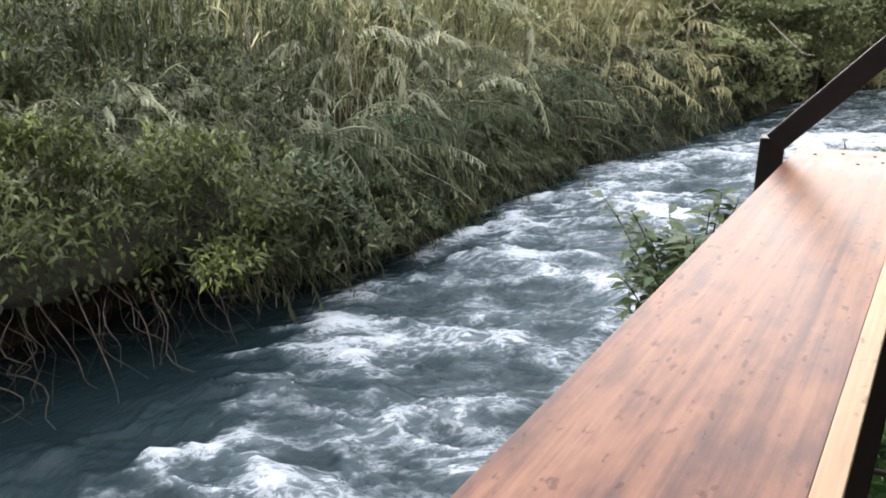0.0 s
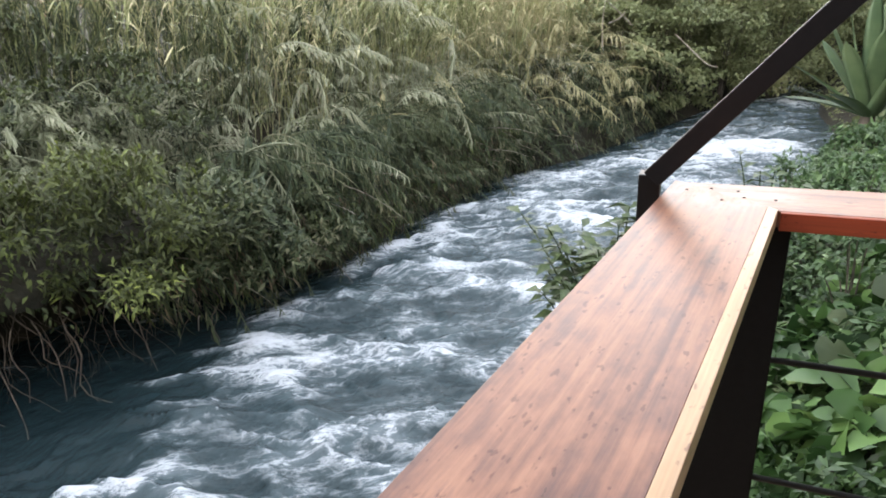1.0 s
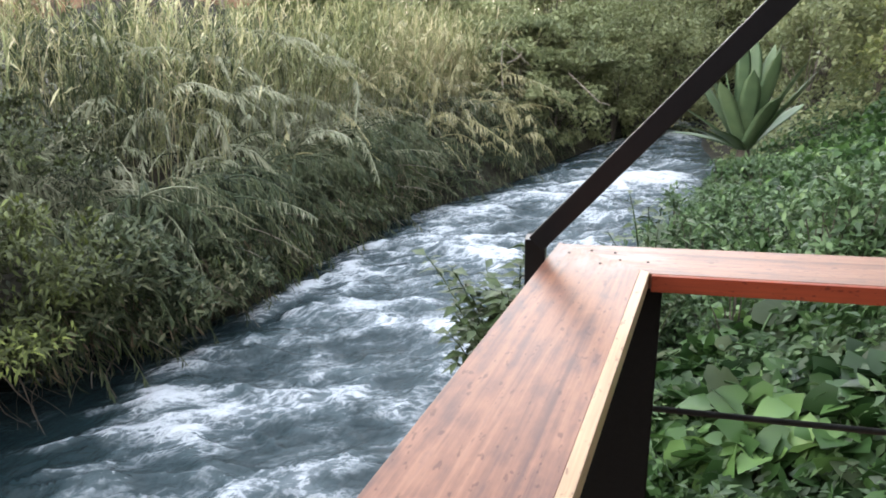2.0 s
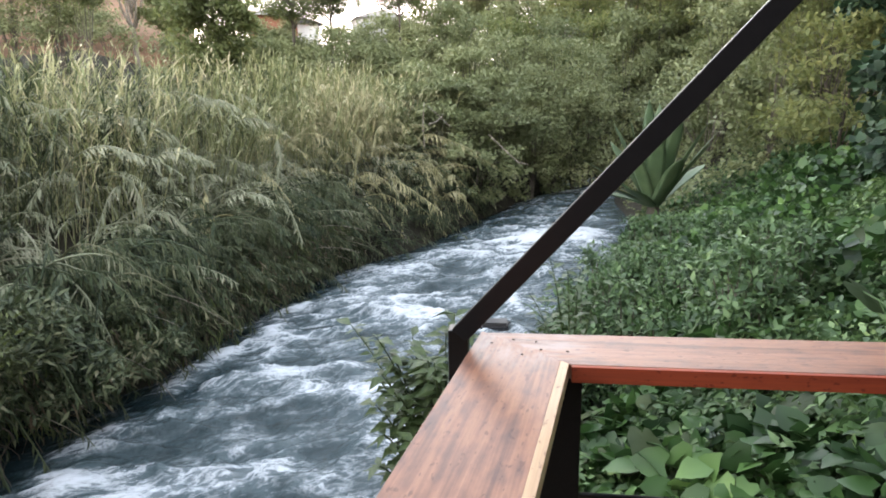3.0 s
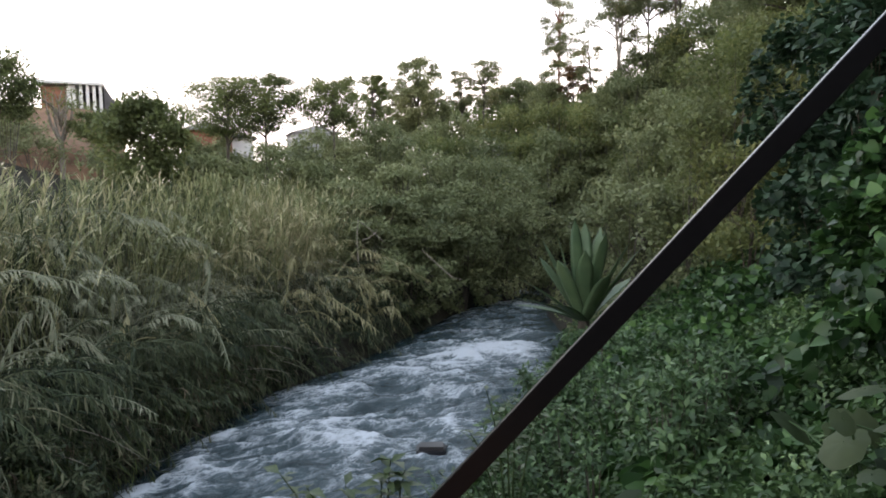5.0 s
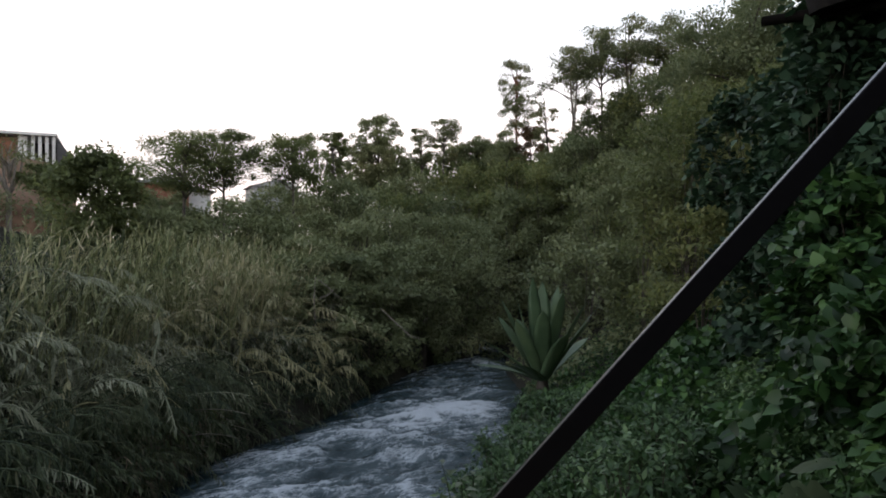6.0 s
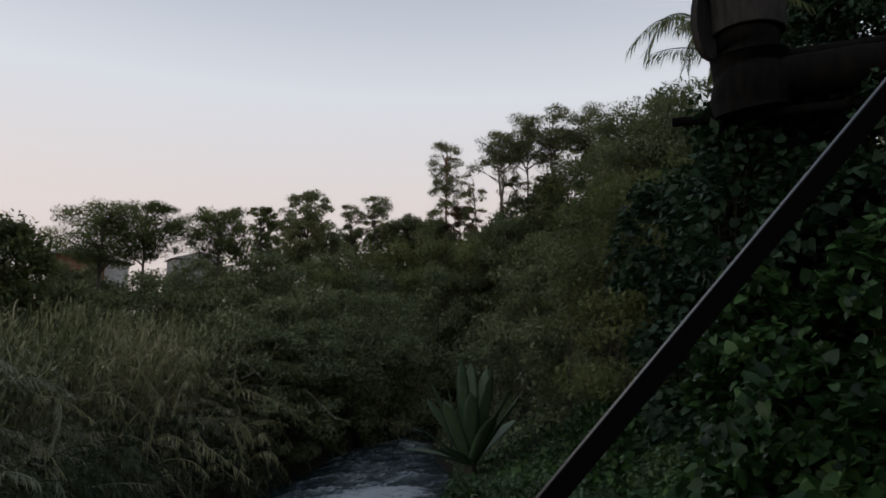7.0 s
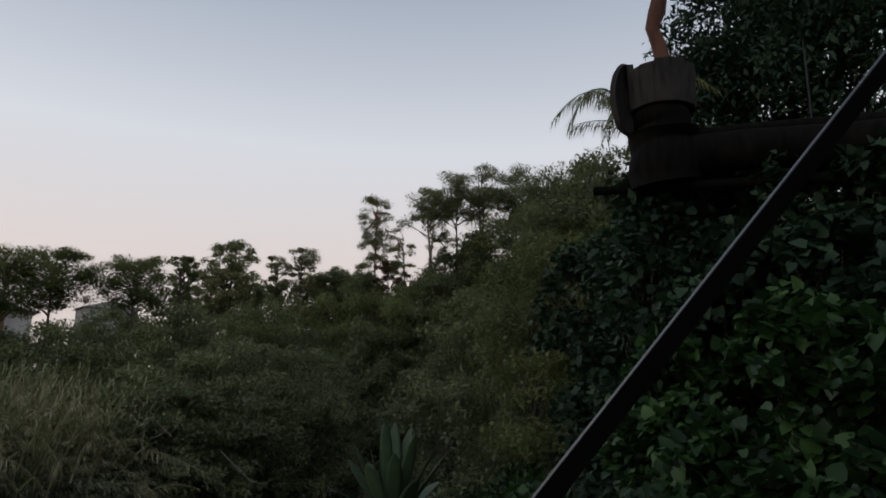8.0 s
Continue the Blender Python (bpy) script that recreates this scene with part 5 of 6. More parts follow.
cover("bank_weeds", 27000, S_A, S_B + 1, 0.1, 4.6, 0.085, OVAL, WEED, "mixed green weeds on the near bank", 0.75, 0.6, 51)
cover("vine_leaves", 11000, S_A - 1.0, S_B - 1, 2.0, 6.5, 0.16, HEART, VINE, "broad heart-shaped vine leaves on the slope", 0.7, 1.0, 52)
cover("vine_leaves", 21000, S_B - 3.5, S_C - 3, 3.4, 11, 0.15, IVY, VINE, "broad heart-shaped vine leaves on the slope", 1.2, 1.6, 53)
cover("vine_leaves", 7000, S_B - 2, S_C - 2, 0.7, 4.5, 0.12, IVY, VINE, "broad vine leaves among the weeds on the near bank", 1.1, 0.7, 57)
cover("bank_weeds", 30000, S_B - 1, S_C + 1, 0.0, 6.0, 0.09, OVAL, WEED, "mixed green weeds on the near bank", 1.0, 0.8, 54)
cover("hillside_scrub", 42000, S_C - 3, S_D + 14, 0.2, 22, 0.17, LEAF, WOODS, "olive-green scrub covering the hillside", 1.1, 2.4, 55, 0.2, 0.38)
cover("hillside_scrub", 30000, S_B - 2, S_C, 6, 20, 0.16, LEAF, WOODS, "olive-green scrub covering the hillside", 2.2, 2.0, 56, 0.2, 0.38)


# leafy clumps along the near bank's edge and on its slope
r21 = np.random.default_rng(21)
for k in range(190):
    s, u = r21.uniform(NEAR_S(1.6, 6.0), NEAR_S(9.3, 15.3)), (r21.uniform(0.6, 1.2) if k % 2 else r21.uniform(0.7, 3.4))
    q = bank_place(NEAR_FOOT, np.array([s]), np.array([u]), -1)[0][0]
    away = math.hypot(q[0] - 0.25, q[1])
    g = max(float(land(q[:1], q[1:])[0]), WZ)
    high = min(r21.uniform(0.45, 0.75) if k % 2 else r21.uniform(0.6, 1.3), 4.35 - away * 0.19 - g)
    if high < 0.35:
        continue
    rx = r21.uniform(0.32, 0.6)
    mat, tpl, lf = ((WEED, OVAL, 0.075), (VINE, IVY, 0.085), (WEED, OVAL, 0.06), (SPRIG, LANCE, 0.09))[k % 4]
    shrub("bank_shrub", (q[0], q[1], g + high * 0.5), (rx, rx, high * 0.5), 420, lf * 1.5, mat, "small leafy green shrub on the near river bank", 14, tpl, "small shrubs on the near bank", floor=-0.9, spread=0.34)


# ---- trees that fill the hillside ----
def hillside():
    r = np.random.default_rng(17)
    spots = []
    for d in (15, 18.5, 22, 26, 30.5, 35.5, 41):
        for az in np.arange(33, 62, 330 / d / 4.2):
            spots.append((az + r.normal(0, 1.2), d + r.normal(0, 0.8)))
    for az, d in spots:
        q = at_polar(az, 0, d)
        near = -side_distance(NEAR_FOOT, q[:1], q[1:2])[0][0]
        if near < 2.0 or (az < 42 and d < 19.5):
            continue
        g = float(land([q[0]], [q[1]])[0])
        # the wooded skyline rises towards the right
        line = np.interp(az, [28, 31, 34.6, 38, 41.5, 47.7, 52, 58, 64], [3.2, 4.0, 7.0, 10.8, 14.2, 17.6, 19.0, 19.5, 20.5])
        cap = 4.7 + d * math.tan(radians(line))
        top = min(g + r.uniform(3.0, 6.5), cap)
        if top < g + 0.9:
            continue
        rx = r.uniform(1.4, 2.0) * (0.65 + d / 45)
        rz = max(0.7, (top - g) * 0.52)
        # leaf colour is darker on the nearer right slope, painting its shade
        mat = (WOODS if az < 46 or d > 30 else TREE) if r.random() < 0.82 else (RUST_LEAF if r.random() < 0.25 else TREE)
        shrub("hillside_tree", (q[0], q[1], top - rz), (rx, rx, rz), 3400, 0.11 + 0.0033 * d, mat,
              "olive-green bushy tree on the steep hillside", 34, group="bushy trees on the hillside", floor=-1.5, spread=0.3, flat=0.6)


hillside()

# large-leaved shrubs that climb the slope: fresh green vines low down, dull blue-green ones higher up, darkened for the
# shade there
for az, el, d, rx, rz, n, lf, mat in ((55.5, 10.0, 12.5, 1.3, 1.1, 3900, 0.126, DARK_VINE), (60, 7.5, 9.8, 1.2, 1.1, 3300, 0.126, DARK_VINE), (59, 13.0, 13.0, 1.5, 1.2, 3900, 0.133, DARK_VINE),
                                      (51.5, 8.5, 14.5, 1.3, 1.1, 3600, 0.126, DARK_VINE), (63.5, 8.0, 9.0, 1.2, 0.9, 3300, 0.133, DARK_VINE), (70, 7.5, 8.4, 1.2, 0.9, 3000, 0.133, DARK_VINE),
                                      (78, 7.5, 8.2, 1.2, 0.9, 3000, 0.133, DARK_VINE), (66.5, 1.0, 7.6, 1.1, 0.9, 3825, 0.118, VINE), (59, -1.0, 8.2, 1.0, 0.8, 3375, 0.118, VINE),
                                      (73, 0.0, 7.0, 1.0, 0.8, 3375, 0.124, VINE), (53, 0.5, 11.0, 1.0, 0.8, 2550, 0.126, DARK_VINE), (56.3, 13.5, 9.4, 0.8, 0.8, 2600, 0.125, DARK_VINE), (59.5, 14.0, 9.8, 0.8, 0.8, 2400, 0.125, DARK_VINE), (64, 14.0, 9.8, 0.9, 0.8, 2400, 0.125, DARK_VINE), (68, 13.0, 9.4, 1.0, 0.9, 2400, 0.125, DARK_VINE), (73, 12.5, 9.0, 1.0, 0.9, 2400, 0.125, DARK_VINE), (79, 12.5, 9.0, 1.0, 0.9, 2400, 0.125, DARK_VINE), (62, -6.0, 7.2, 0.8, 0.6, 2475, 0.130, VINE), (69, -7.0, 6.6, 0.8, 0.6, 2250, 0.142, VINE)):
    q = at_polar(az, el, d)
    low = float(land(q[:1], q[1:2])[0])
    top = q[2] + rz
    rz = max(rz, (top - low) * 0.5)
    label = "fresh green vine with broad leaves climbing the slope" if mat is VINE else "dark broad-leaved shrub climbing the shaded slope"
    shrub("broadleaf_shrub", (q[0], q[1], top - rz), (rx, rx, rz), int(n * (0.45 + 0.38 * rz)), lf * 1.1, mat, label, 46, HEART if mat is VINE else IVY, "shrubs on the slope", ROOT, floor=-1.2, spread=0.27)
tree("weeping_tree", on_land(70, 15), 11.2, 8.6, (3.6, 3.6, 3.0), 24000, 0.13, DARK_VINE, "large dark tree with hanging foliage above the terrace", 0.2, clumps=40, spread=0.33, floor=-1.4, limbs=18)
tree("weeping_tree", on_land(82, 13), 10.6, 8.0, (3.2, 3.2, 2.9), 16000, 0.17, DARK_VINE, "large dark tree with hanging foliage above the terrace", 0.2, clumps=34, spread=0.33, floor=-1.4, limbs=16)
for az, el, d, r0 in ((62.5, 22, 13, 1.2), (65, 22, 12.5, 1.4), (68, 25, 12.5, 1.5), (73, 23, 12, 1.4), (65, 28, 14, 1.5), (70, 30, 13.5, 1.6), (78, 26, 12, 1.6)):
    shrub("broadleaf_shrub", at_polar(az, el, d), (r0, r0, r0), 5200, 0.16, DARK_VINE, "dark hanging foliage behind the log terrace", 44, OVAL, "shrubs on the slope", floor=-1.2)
for az, el, d in ((46.2, 12.2, 31), (48.2, 13.6, 29), (50.3, 14.4, 27), (52.6, 15.0, 25), (54.6, 15.6, 23), (49.5, 10.5, 24), (52.5, 11.5, 21)):
    shrub("hillside_tree", at_polar(az, el, d), (2.0, 2.0, 2.0), 4800, 0.16, WOODS if int(d) % 2 else TREE, "dense olive-green tree near the crest of the slope", 44, group="bushy trees on the hillside", floor=-1.2, spread=0.28, flat=0.6)
tree("ridge_tree", on_land(51.5, 22), 8.0, 6.6, (2.6, 2.6, 1.9), 17000, 0.095, WOODS, "bushy tree on the crest of the slope", 0.16, clumps=34, spread=0.32, floor=-1.2)


# ---- the agave ----
def agave():
    foot = np.array([9.55, 13.35])
    g = float(land(foot[:1], foot[1:])[0])
    z0 = max(g, 1.55)
    root = empty("agave", (foot[0], foot[1], g), "large grey-green agave with broad upright leaves by the river", "agave")
    r = np.random.default_rng(8)
    plan = [(-80, 72, 1.9), (60, 80, 1.95), (100, 84, 2.0), (20, 76, 1.9), (-20, 80, 1.95), (150, 76, 1.85), (-50, 64, 1.85), (130, 66, 1.8), (200, 58, 1.6), (-130, 64, 1.7), (-60, 46, 1.7),
            (-38, 48, 1.85), (160, 30, 1.75), (175, 18, 1.6), (120, 45, 1.6), (80, 50, 1.6), (-100, 40, 1.5), (-5, 30, 1.4), (150, 10, 1.3), (-150, 20, 1.3)]
    for yaw, lift, length in plan:
        length *= 1.28
        lift = lift + (10 if lift < 50 else 0)
        a, e = radians(yaw + r.normal(0, 5)), radians(lift)
        d = np.array([math.cos(a) * math.cos(e), math.sin(a) * math.cos(e), math.sin(e)])
        side = np.array([-math.sin(a), math.cos(a), 0])
        up = np.cross(d, side) * -1
        up = up if up[2] > 0 or lift > 80 else -up
        v, f = [], []
        rows = 9
        for k in range(rows):
            u = k / (rows - 1)
            w = 0.185 * (0.80 + 0.60 * u - 1.40 * u**6) + 0.004
            c = d * length * u + np.array([math.cos(a), math.sin(a), 0]) * 0.10 + np.array([0, 0, -0.16]) * length * math.cos(e) * u**2.2
            for s, dip in ((-1, 0.045), (-0.5, 0.0), (0.5, 0.0), (1, 0.045)):
                v.append(c + side * s * w + up * (dip * (1 - u)))
            for s, dip in ((0.5, -0.035), (-0.5, -0.035)):
                v.append(c + side * s * w + up * (dip * (1 - u)))
        for k in range(rows - 1):
            for j in range(6):
                p, q = k * 6 + j, k * 6 + (j + 1) % 6
                f.append((p, q, q + 6, p + 6))
        ob = part_raw("leaf", (np.array(v) + [0, 0, z0 - g], np.array(f)), AGAVE, root, smooth=True)
    trunk = tube([(0, 0, -0.2), (0, 0, (z0 - g) * 0.6), (0, 0, z0 - g + 0.15)], [0.16, 0.17, 0.12], 9)
    part_raw("stem", trunk, BARK, root, smooth=True)


agave()


# ---- the leafy shrub below the railing, and other single plants ----
def sprig_plant(name, foot, tips, label, leaf, material, per=16, template=OVAL):
    """Stems from one foot, each with leaves along its upper half."""
    foot = np.asarray(foot, float)
    g = float(land(foot[:1], foot[1:2])[0])
    root = empty(name, (foot[0], foot[1], g), label, "shrub")
    mesh = raw_mesh("leaf", *template, True)
    mesh.materials.append(material)
    for tip in tips:
        tip = np.asarray(tip, float) - [foot[0], foot[1], g]
        pts = bezier((0, 0, -0.05), (tip[0] * 0.25, tip[1] * 0.25, tip[2] * 0.75), tip, 9)
        wood = tube(pts, np.linspace(0.014, 0.004, 9), 5)
        stem = part_raw("stem", wood, material, root, smooth=True)
        n = per
        u = np.linspace(0.58, 1.0, n)
        c = np.stack([np.interp(u, np.linspace(0, 1, 9), pts[:, k]) for k in range(3)], -1)
        a = np.arange(n) * 2.4 + rng.random() * 6
        out = unit(np.c_[np.cos(a), np.sin(a), rng.uniform(-0.2, 0.5, n)])
        for k in range(n):
            y = Vector(out[k])
            x = y.cross(Vector((rng.normal() * 0.3, rng.normal() * 0.3, 1))).normalized()
            m = Matrix((x, y, x.cross(y))).transposed().to_4x4()
            ob = new("leaf", mesh)
            ob.parent = stem
            ob.matrix_basis = Matrix.Translation(c[k]) @ m @ Matrix.Scale(leaf * rng.uniform(0.6, 1.2), 4)


r9 = np.random.default_rng(9)
sprig_plant("leafy_shrub", (1.35, 3.75, 0), [(1.0 + 0.5 * r9.random() - 0.15, 3.9 + 0.35 * r9.normal() * 0.6, 2.2 + 0.5 * r9.random()) for k in range(16)] + [(0.97, 4.06, 2.72), (1.05, 3.98, 2.62), (1.22, 4.0, 2.6), (1.5, 3.95, 2.86), (1.42, 3.9, 2.75), (1.58, 3.9, 2.8), (0.95, 3.85, 2.1), (0.9, 3.8, 1.9)],
            "green shrub with pointed leaves growing beside the railing", 0.16, SPRIG, 26)
sprig_plant("leafy_shrub", (2.8, 4.7, 0), [(2.63, 4.81, 2.95), (2.75, 4.7, 2.85), (2.95, 4.85, 2.8), (2.5, 4.9, 2.6), (3.1, 4.7, 2.75)],
            "green shrub with pointed leaves growing on the near bank", 0.14, SPRIG, 14)


r12 = np.random.default_rng(12)
for k in range(46):
    x, y = r12.uniform(1.9, 5.8), 0
    y = 3.4 + 0.75 * x * r12.uniform(0.5, 1.25)
    g0 = float(land([x], [y])[0])
    tips = [(x + r12.normal() * 0.3, y + r12.normal() * 0.3, max(g0, 0.3) + r12.uniform(0.5, 1.1)) for j in range(6)]
    sprig_plant("weed_plant", (x, y, 0), tips, "leafy green weed standing on the near bank", r12.uniform(0.07, 0.11), SPRIG if k % 2 else WEED, 14, OVAL if k % 3 else LANCE)


def big_leaf_plant(foot, tips, label):
    """Broad leaves, each on its own stalk."""
    g = float(land([foot[0]], [foot[1]])[0])
    root = empty("broad_leaf_plant", (foot[0], foot[1], g), label, "plant", "broad-leaved plants by the railing")
    r = np.random.default_rng(int(foot[0] * 100))
    for x, y, z, size, yaw in tips:
        tip = np.array([x - foot[0], y - foot[1], z - g])
        stalk = part_raw("stalk", tube(bezier((0, 0, 0), (tip[0] * 0.3, tip[1] * 0.3, tip[2]), tip, 6), [0.012, 0.011, 0.01, 0.009, 0.008, 0.007], 5), WEED, root, smooth=True)
        # a blade with lobed rim and sunk veins
        v, f = [], []
        rings, spokes = 4, 22
        a0 = radians(yaw)
        v.append((0, 0, 0))
        for i in range(1, rings + 1):
            for j in range(spokes):
                th = 2 * math.pi * j / spokes
                rim = 0.62 + 0.30 * math.cos(th) ** 2 * (1 if math.cos(th) > 0 else 0.35) - 0.30 * math.exp(-((abs(th - math.pi)) / 0.25) ** 2) + 0.04 * math.cos(7 * th)
                q = rim * i / rings
                lx, ly = q * math.cos(th), q * math.sin(th)
                v.append((lx, ly, 0.10 * q - 0.28 * q * q + 0.02 * math.cos(7 * th) * q - 0.05 * abs(ly)))
        for j in range(spokes):
            f.append((0, 1 + j, 1 + (j + 1) % spokes))
            for i in range(rings - 1):
                p, q = 1 + i * spokes + j, 1 + i * spokes + (j + 1) % spokes
                f += [(p, p + spokes, q + spokes), (p, q + spokes, q)]
        m = Matrix.Translation(tip) @ Euler((r.normal() * 0.2, 0.45 + r.normal() * 0.15, a0)).to_matrix().to_4x4() @ Matrix.Scale(size, 4)
        v = np.array([m @ Vector(p) for p in v])
        part_raw("leaf", (v, np.array(f)), BROAD, stalk, smooth=True)


r4 = np.random.default_rng(4)
for fx, fy, n, hi in ((4.35, 2.75, 12, -0.35), (3.6, 3.2, 12, -1.1), (4.8, 2.3, 10, -0.3), (3.1, 3.7, 12, -1.3), (2.7, 2.9, 12, -1.15), (3.4, 2.4, 12, -0.95), (5.3, 3.1, 10, 0.05), (2.2, 3.4, 12, -1.35), (4.3, 1.8, 10, -0.5), (2.9, 2.2, 10, -1.1)):
    tips = [(fx + 0.45 * r4.normal(), fy + 0.4 * r4.normal(), 3.15 + hi + 0.22 * r4.normal(), r4.uniform(0.12, 0.24), r4.uniform(120, 300)) for k in range(n)]
    big_leaf_plant((fx, fy), tips, "plant with broad light green leaves beside the railing")


# ---- the terrace of logs above the slope ----
def terrace():
    root = empty("log_terrace", (8.4, 3.6, float(land([8.4], [3.6])[0])), "weathered log terrace corner on posts above the slope, darkened for shade", "terrace")
    d = unit(np.array([0.92, -2.17, -0.17]))
    o = np.array([d[1], -d[0], 0]) * -1
    a = np.array([7.93, 4.72, 7.95])

    def log(p, q, r0, r1, name, mat=LOGWOOD_SHADED, sides=14, label=""):
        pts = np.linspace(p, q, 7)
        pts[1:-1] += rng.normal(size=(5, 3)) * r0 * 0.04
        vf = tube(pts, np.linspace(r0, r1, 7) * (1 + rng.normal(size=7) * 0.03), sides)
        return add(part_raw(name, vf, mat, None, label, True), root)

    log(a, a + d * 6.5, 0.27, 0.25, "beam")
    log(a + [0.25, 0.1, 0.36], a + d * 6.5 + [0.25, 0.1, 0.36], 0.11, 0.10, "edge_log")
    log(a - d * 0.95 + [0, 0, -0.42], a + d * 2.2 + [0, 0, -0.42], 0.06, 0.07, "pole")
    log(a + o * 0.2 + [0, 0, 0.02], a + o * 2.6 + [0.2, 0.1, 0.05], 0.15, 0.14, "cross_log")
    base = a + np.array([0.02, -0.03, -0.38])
    log(base, base + [0, 0, 0.75], 0.45, 0.47, "stump_base", LOGWOOD_SHADED, 20)
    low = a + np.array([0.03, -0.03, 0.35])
    log(low, low + [0, 0, 0.42], 0.36, 0.40, "stump", LOGWOOD_SHADED, 20)
    # split slabs stand round the stump
    for k in range(14):
        th = 6.283 * k / 14 + 0.2
        c = low + np.array([math.cos(th) * 0.40, math.sin(th) * 0.40, 0.30])
        add(part("slab", bar(c, c + np.array([math.cos(th) * 0.03, math.sin(th) * 0.03, 0.60 + 0.025 * math.sin(5 * k) + (0.1 if k == 5 else 0)]), 0.21, 0.09, 0.02, (math.cos(th), math.sin(th), 0)), STUMPWOOD, None), root)
    # a tall oval slice leans against the stump
    disc = np.array([7.62, 5.02, 8.82])
    way = o * 0.45 - d * 0.9
    vf = tube([disc - way * 0.05, disc, disc + way * 0.05], [0.29, 0.31, 0.29], 24)
    vf[0][:, 2] = disc[2] + (vf[0][:, 2] - disc[2]) * 1.75
    add(part_raw("log_slice", vf, STUMPWOOD, None, "sawn oval slice of log", True), root)
    for k in (1.6, 4.6):
        f = a + d * k + o * 1.9
        log([f[0], f[1], float(land([f[0]], [f[1]])[0]) - 0.3], f + [0, 0, 0.3], 0.14, 0.12, "support_post")
    thin = np.array([9.19, 3.24, 8.25])
    log(thin, thin + [0.0, 0.0, 1.35], 0.014, 0.012, "stake", IRON, 6)
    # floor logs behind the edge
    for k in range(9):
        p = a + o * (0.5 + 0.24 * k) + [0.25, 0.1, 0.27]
        log(p, p + d * 6.3, 0.11, 0.11, "floor_log", LOGWOOD_SHADED, 8)


terrace()


def peeled_trunk():
    base = np.array([7.97, 4.66, 9.3])
    pts = np.array([(0.02, 0, -0.35), (0.02, -0.02, 0.1), (-0.01, 0.03, 0.4), (-0.05, 0.08, 0.62), (0.0, 0.02, 0.85), (0.04, -0.04, 1.2), (0.03, 0, 2.2), (0.0, 0.0, 3.2)]) + base
    ob = part_raw("peeled_trunk", tube(pts, [0.12, 0.11, 0.10, 0.095, 0.125, 0.10, 0.095, 0.09], 12), PEELED, None, smooth=True)
    tagged(ob, "twisted orange-brown peeled trunk post standing on the log terrace", "post")


peeled_trunk()


def palm():
    crown = np.array([9.45, 6.1, 9.15])
    g = float(land(crown[:1], crown[1:2])[0])
    root = empty("palm_tree", (crown[0], crown[1], g), "slender palm with arching feathery fronds above the slope", "palm")
    part_raw("trunk", tube([(0, 0, -0.3), (0.05, 0, (crown[2] - g) * 0.5), (0, 0, crown[2] - g)], [0.11, 0.09, 0.08], 9), BARK, root, smooth=True)
    r = np.random.default_rng(2)
    for k, (yaw, rise, length) in enumerate(((128, 1.2, 1.35), (100, 1.5, 1.3), (160, 1.0, 1.2), (60, 1.2, 1.3), (20, 1.2, 1.3), (-30, 1.2, 1.3), (-80, 1.2, 1.3), (-130, 1.2, 1.3), (185, 0.5, 1.2), (140, 0.3, 1.1), (40, 0.4, 1.2))):
        a = radians(yaw)
        tip = np.array([math.cos(a) * length, math.sin(a) * length, rise * 0.35])
        ctl = np.array([math.cos(a) * length * 0.45, math.sin(a) * length * 0.45, rise * 1.15])
        pts = bezier((0, 0, 0), ctl, tip, 12) + [0, 0, crown[2] - g]
        rib = part_raw("frond", tube(pts, np.linspace(0.016, 0.004, 12), 4), WEED, root)
        u = np.linspace(0.2, 1, 30)
        c = np.stack([np.interp(u, np.linspace(0, 1, 12), pts[:, j]) for j in range(3)], -1)
        side = np.array([-math.sin(a), math.cos(a), 0])
        al = np.concatenate([side * 0.7 + np.array([math.cos(a), math.sin(a), -0.9])[None] * np.ones((30, 1)), -side * 0.7 + np.array([math.cos(a), math.sin(a), -0.9])[None] * np.ones((30, 1))])
        tv, tf = strip_leaf((0, 0, 0), (0, 1, 0), 1.0, 0.07, 0.4)
        vf = scatter(tv, tf, np.r_[c, c], al + r.normal(size=al.shape) * 0.12, np.tile([0, 0, 1.0], (60, 1)), r.uniform(0.26, 0.4, 60))
        tagged(part_raw("leaflet_fringe", vf, TREE, rib), kind="stuff")


palm()


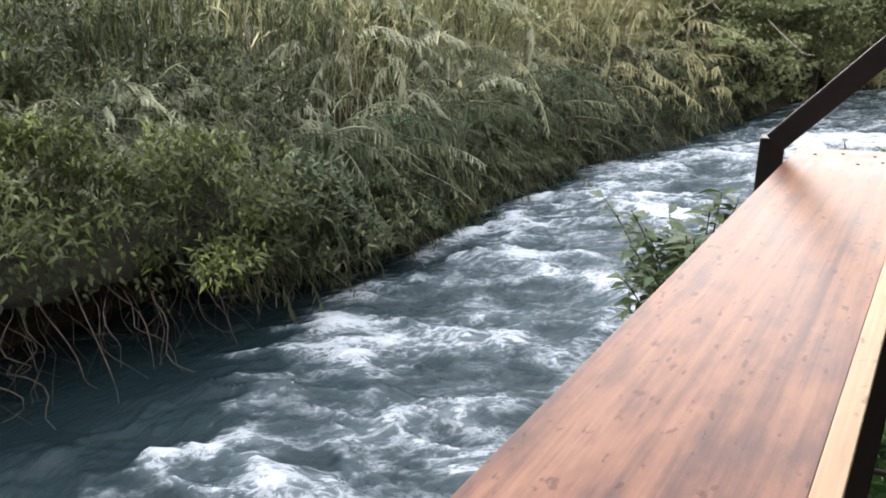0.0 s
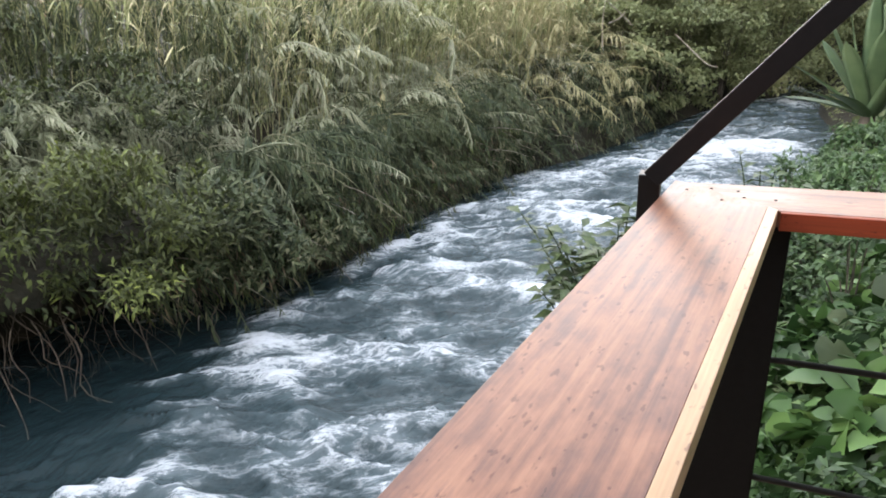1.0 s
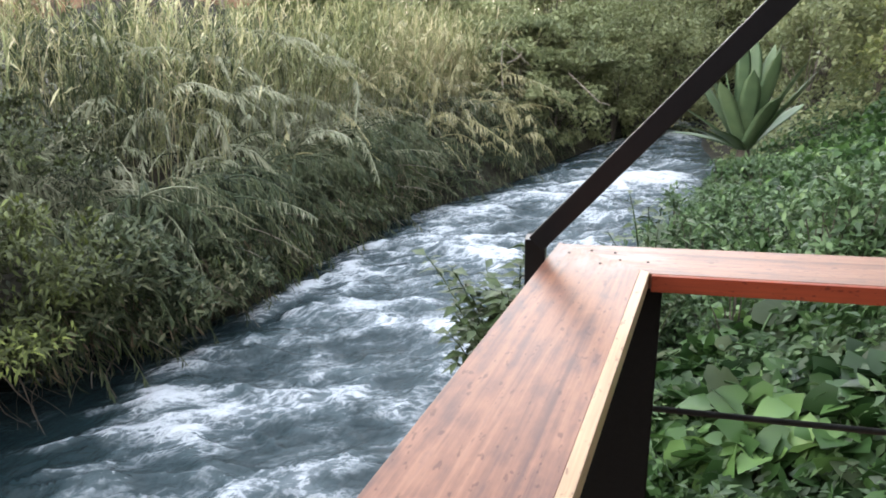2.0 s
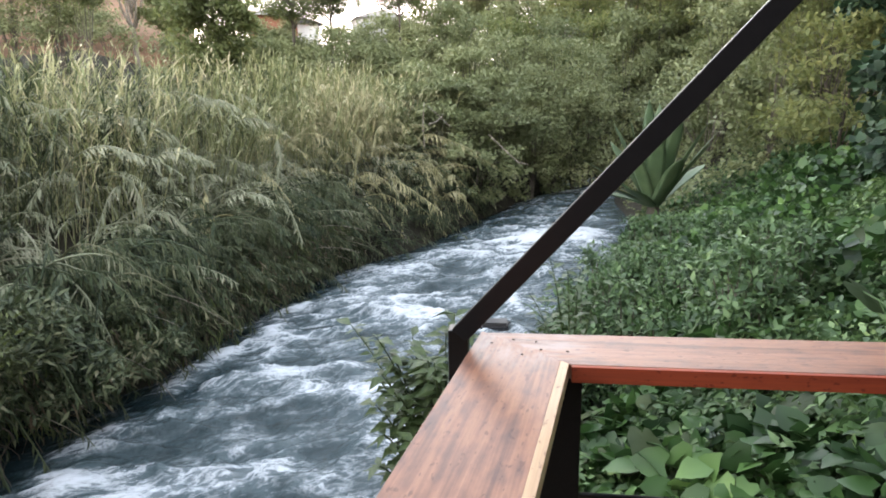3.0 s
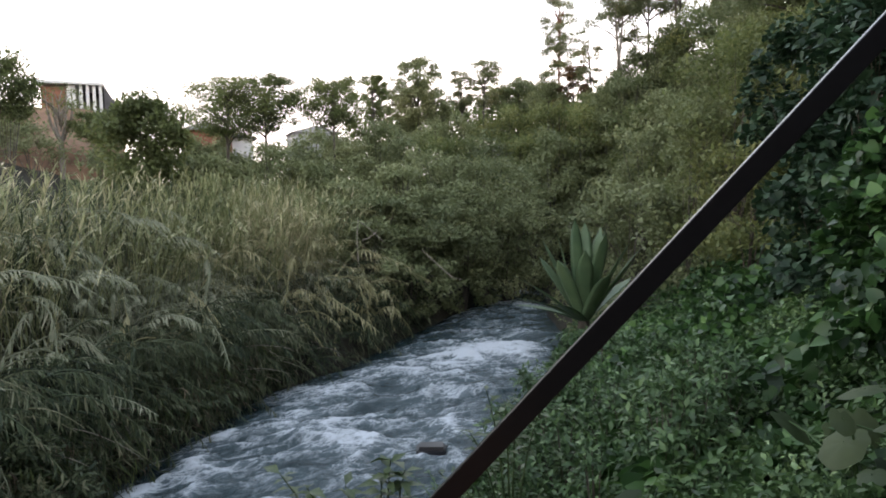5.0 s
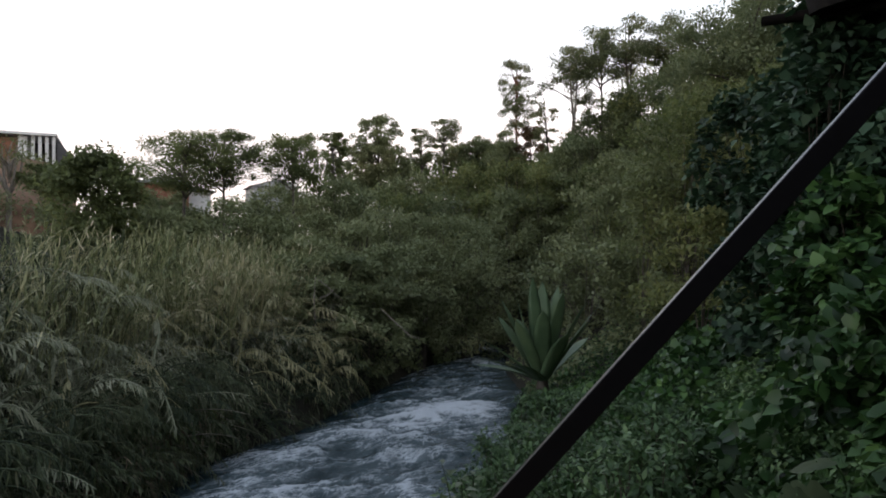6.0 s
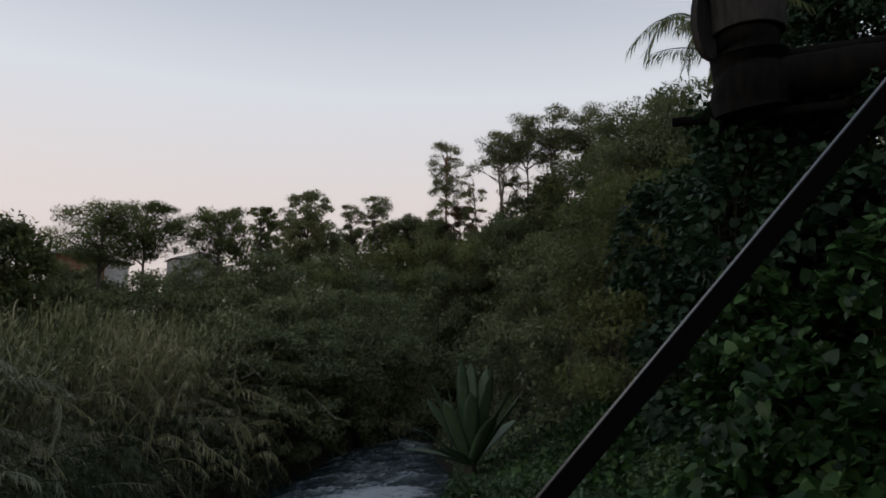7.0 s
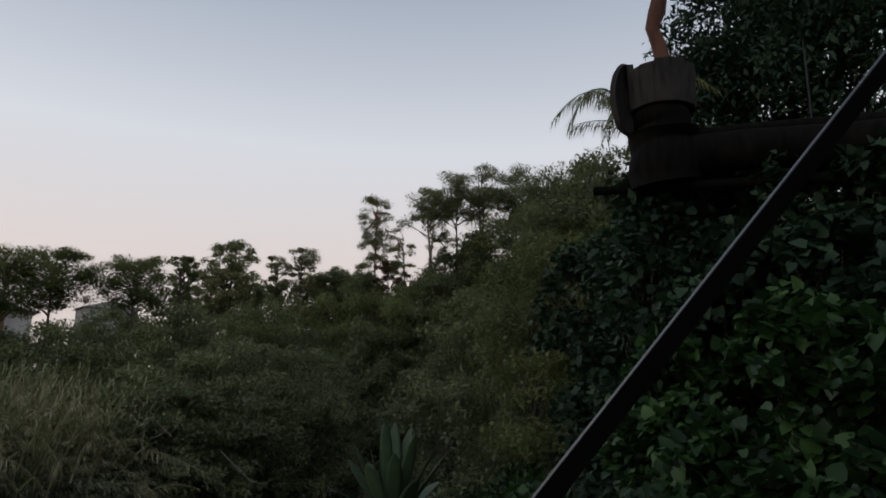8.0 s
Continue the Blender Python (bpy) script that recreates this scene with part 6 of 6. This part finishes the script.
# ---- houses across the river ----
def house():
    c = at_polar(-5.8, 6.2, 52)
    g = float(land(c[:1], c[1:2])[0])
    z0, z1 = g - 0.3, at_polar(0, 8.95, 52)[2]
    root = empty("hillside_house", (c[0], c[1], g), "white and orange brick house with a flat roof on the hill", "house")
    x0, x1, xm = at_polar(-8.7, 0, 52)[0], at_polar(-4.55, 0, 52)[0], at_polar(-6.5, 0, 52)[0]
    y = c[1]

    def box(name, ax, ay, az_, bx, by, bz, mat, parent=None, label=""):
        bm = bmesh.new()
        bmesh.ops.create_cube(bm, size=1)
        bmesh.ops.scale(bm, verts=bm.verts, vec=(bx - ax, by - ay, bz - az_))
        bmesh.ops.translate(bm, verts=bm.verts, vec=((ax + bx) / 2, (ay + by) / 2, (az_ + bz) / 2))
        bmesh.ops.bevel(bm, geom=bm.edges[:], offset=0.02, segments=1, affect="EDGES")
        return add(part(name, bm, mat, None, label), root)

    box("wall", x0, y, z0, xm - 0.45, y + 6, z1 - 0.35, BRICK_WALL, label="orange brick wall")
    box("wall", xm - 0.44, y - 0.15, z0, xm + 0.1, y + 6, z1 - 0.2, PLASTER, label="white plaster wall")
    box("back_wall", xm + 0.11, y + 2.4, z0, x1 + 0.1, y + 6, z1 - 0.3, DARK_ROOF)
    box("roof", x0 - 0.4, y - 0.5, z1 - 0.19, x1 + 0.1, y + 6, z1, PLASTER, label="thin flat white roof slab")
    for k in range(4):
        px = xm + 0.45 + k * (x1 - xm - 0.55) / 3
        box("column", px - 0.1, y - 0.3, z0, px + 0.1, y - 0.1, z1 - 0.2, PLASTER)
    box("balcony_slab", xm + 0.1, y - 0.4, z0 + 1.0, x1 + 0.2, y + 2.3, z0 + 1.15, CONCRETE)
    bm = bmesh.new()
    vs = [bm.verts.new(p) for p in ((x1 + 0.12, y - 0.4, z1 - 0.3), (x1 + 1.5, y - 0.4, z1 - 2.3), (x1 + 0.12, y - 0.4, z1 - 2.3))]
    face = bm.faces.new(vs)
    up = bmesh.ops.extrude_face_region(bm, geom=[face])
    bmesh.ops.translate(bm, verts=[e for e in up["geom"] if isinstance(e, bmesh.types.BMVert)], vec=(0, 5.5, 0))
    bmesh.ops.recalc_face_normals(bm, faces=bm.faces)
    add(part("stair_roof", bm, DARK_ROOF, None, "dark sloping side roof"), root)


house()


def far_buildings():
    for az, el, d, w, h, mat, name, label in ((3.0, 4.6, 40, 2.6, 1.5, BRICK_WALL, "brick_house", "orange brick house half hidden by trees"), (11.8, 4.6, 60, 4.0, 2.2, CONCRETE, "grey_house", "pale grey house with a low gable behind trees"),
                                              (5.4, 4.3, 44, 1.8, 1.2, PLASTER, "white_house", "small white wall showing between the trees")):
        c = at_polar(az, el, d)
        g = float(land(c[:1], c[1:2])[0])
        root = empty(name, (c[0], c[1], g), label, "house")
        zt = c[2] + h / 2 - g
        bm = bmesh.new()
        bmesh.ops.create_cube(bm, size=1)
        bmesh.ops.scale(bm, verts=bm.verts, vec=(w, 4, zt + 0.3))
        bmesh.ops.translate(bm, verts=bm.verts, vec=(0, 2, zt / 2 - 0.15))
        part("wall", bm, mat, root)
        bm = bmesh.new()
        vs = [bm.verts.new(p) for p in ((-w / 2 - 0.3, -0.3, zt), (w / 2 + 0.3, -0.3, zt), (0, -0.3, zt + w * 0.16))]
        face = bm.faces.new(vs)
        up = bmesh.ops.extrude_face_region(bm, geom=[face])
        bmesh.ops.translate(bm, verts=[e for e in up["geom"] if isinstance(e, bmesh.types.BMVert)], vec=(0, 4.6, 0))
        bmesh.ops.recalc_face_normals(bm, faces=bm.faces)
        part("roof", bm, CONCRETE if mat is not PLASTER else DARK_ROOF, root)
        for k in (-0.25, 0.25):
            window = part("window", bar((w * k - 0.3, -0.02, zt * 0.62), (w * k + 0.3, -0.02, zt * 0.62), 0.08, 0.9, 0.01), DARK_ROOF, root)


far_buildings()


def red_bank():
    """The bare cut of red soil below the house."""
    n, mrows = 40, 14
    az = np.linspace(-28, -3.2, n)
    v = []
    for i in range(mrows):
        for k in range(n):
            d = 38 + 11 * i / (mrows - 1)
            q = at_polar(az[k], 0, d)
            el = np.interp(i / (mrows - 1), [0, 0.35, 1], [-1.0, 3.8, 7.0]) - 0.12 * max(0, az[k] + 7) + 0.18 * float(vnoise(np.array([k * 0.35]), np.array([i * 0.5]), 77)[0])
            v.append((q[0], q[1], 4.7 + d * math.tan(radians(el))))
    f = [(i * n + k, i * n + k + 1, (i + 1) * n + k + 1, (i + 1) * n + k) for i in range(mrows - 1) for k in range(n - 1)]
    ob = part_raw("red_earth_bank", (np.array(v), np.array(f)), RED_SOIL, smooth=True)
    tagged(ob, "bare cut bank of red earth below the house", "bank", kind="structure")
    # patches of dry scrub on it
    v = np.array(v).reshape(mrows, n, 3)
    r = np.random.default_rng(31)
    a, c = r.uniform(0, mrows - 1.01, 8000), r.uniform(0, n - 1.01, 8000)
    keep = fbm(a * 0.45, c * 0.3, 3, 78) > r.uniform(-0.25, 0.3, 8000)
    a, c = a[keep], c[keep]
    i, j = a.astype(int), c.astype(int)
    fa, fc = (a - i)[:, None], (c - j)[:, None]
    p = (v[i, j] * (1 - fc) + v[i, j + 1] * fc) * (1 - fa) + (v[i + 1, j] * (1 - fc) + v[i + 1, j + 1] * fc) * fa
    p[:, 2] += 0.45 * r.random(len(p)) ** 0.6
    vf = scatter(*LEAF, p, r.normal(size=p.shape) + [0, 0, 0.5], r.normal(size=p.shape) * 0.5 + [0, -0.5, 0.8], r.uniform(0.12, 0.26, len(p)))
    tagged(part_raw("slope_scrub", vf, WOODS), "patchy olive scrub on the red earth bank", "scrub", kind="stuff")


red_bank()


def river_block():
    bm = bmesh.new()
    bmesh.ops.create_cube(bm, size=1)
    bmesh.ops.scale(bm, verts=bm.verts, vec=(0.52, 0.34, 0.5))
    bmesh.ops.bevel(bm, geom=bm.edges[:], offset=0.05, segments=2, affect="EDGES")
    r = np.random.default_rng(6)
    for v in bm.verts:
        v.co += Vector(r.normal(size=3) * 0.012)
    ob = part("river_block", bm, WET_STONE)
    ob.matrix_world = pose(4.2, 10.1, 0.12, 4, -3, -25)
    tagged(ob, "dark wet squared block standing in the foaming water", "rock")


WET_STONE = plain("wet_dark_stone", (0.014, 0.013, 0.015), 0.3, 0.0, 9)
river_block()


def dead_branch():
    root = empty("dead_branch", (5.2, 18.3, float(land([5.2], [18.3])[0])), "pale bare dead branch sticking out of the canes", "branch")
    for pts, r0 in (([(5.2, 18.3, 2.6), (5.1, 18.1, 3.4), (5.15, 18.1, 4.0), (5.55, 18.3, 3.72), (6.05, 18.5, 3.3)], 0.03), ([(5.25, 18.05, 3.42), (5.5, 18.15, 3.48), (5.7, 18.2, 3.62), (5.78, 18.2, 3.85)], 0.022),
                    ([(6.9, 17.6, 3.1), (7.3, 17.1, 2.6), (7.5, 16.8, 2.35), (7.7, 16.6, 2.3)], 0.02)):
        add(part_raw("limb", tube(pts, np.linspace(r0, r0 * 0.4, len(pts)), 6), BARK_PALE, None, smooth=True), root)


dead_branch()
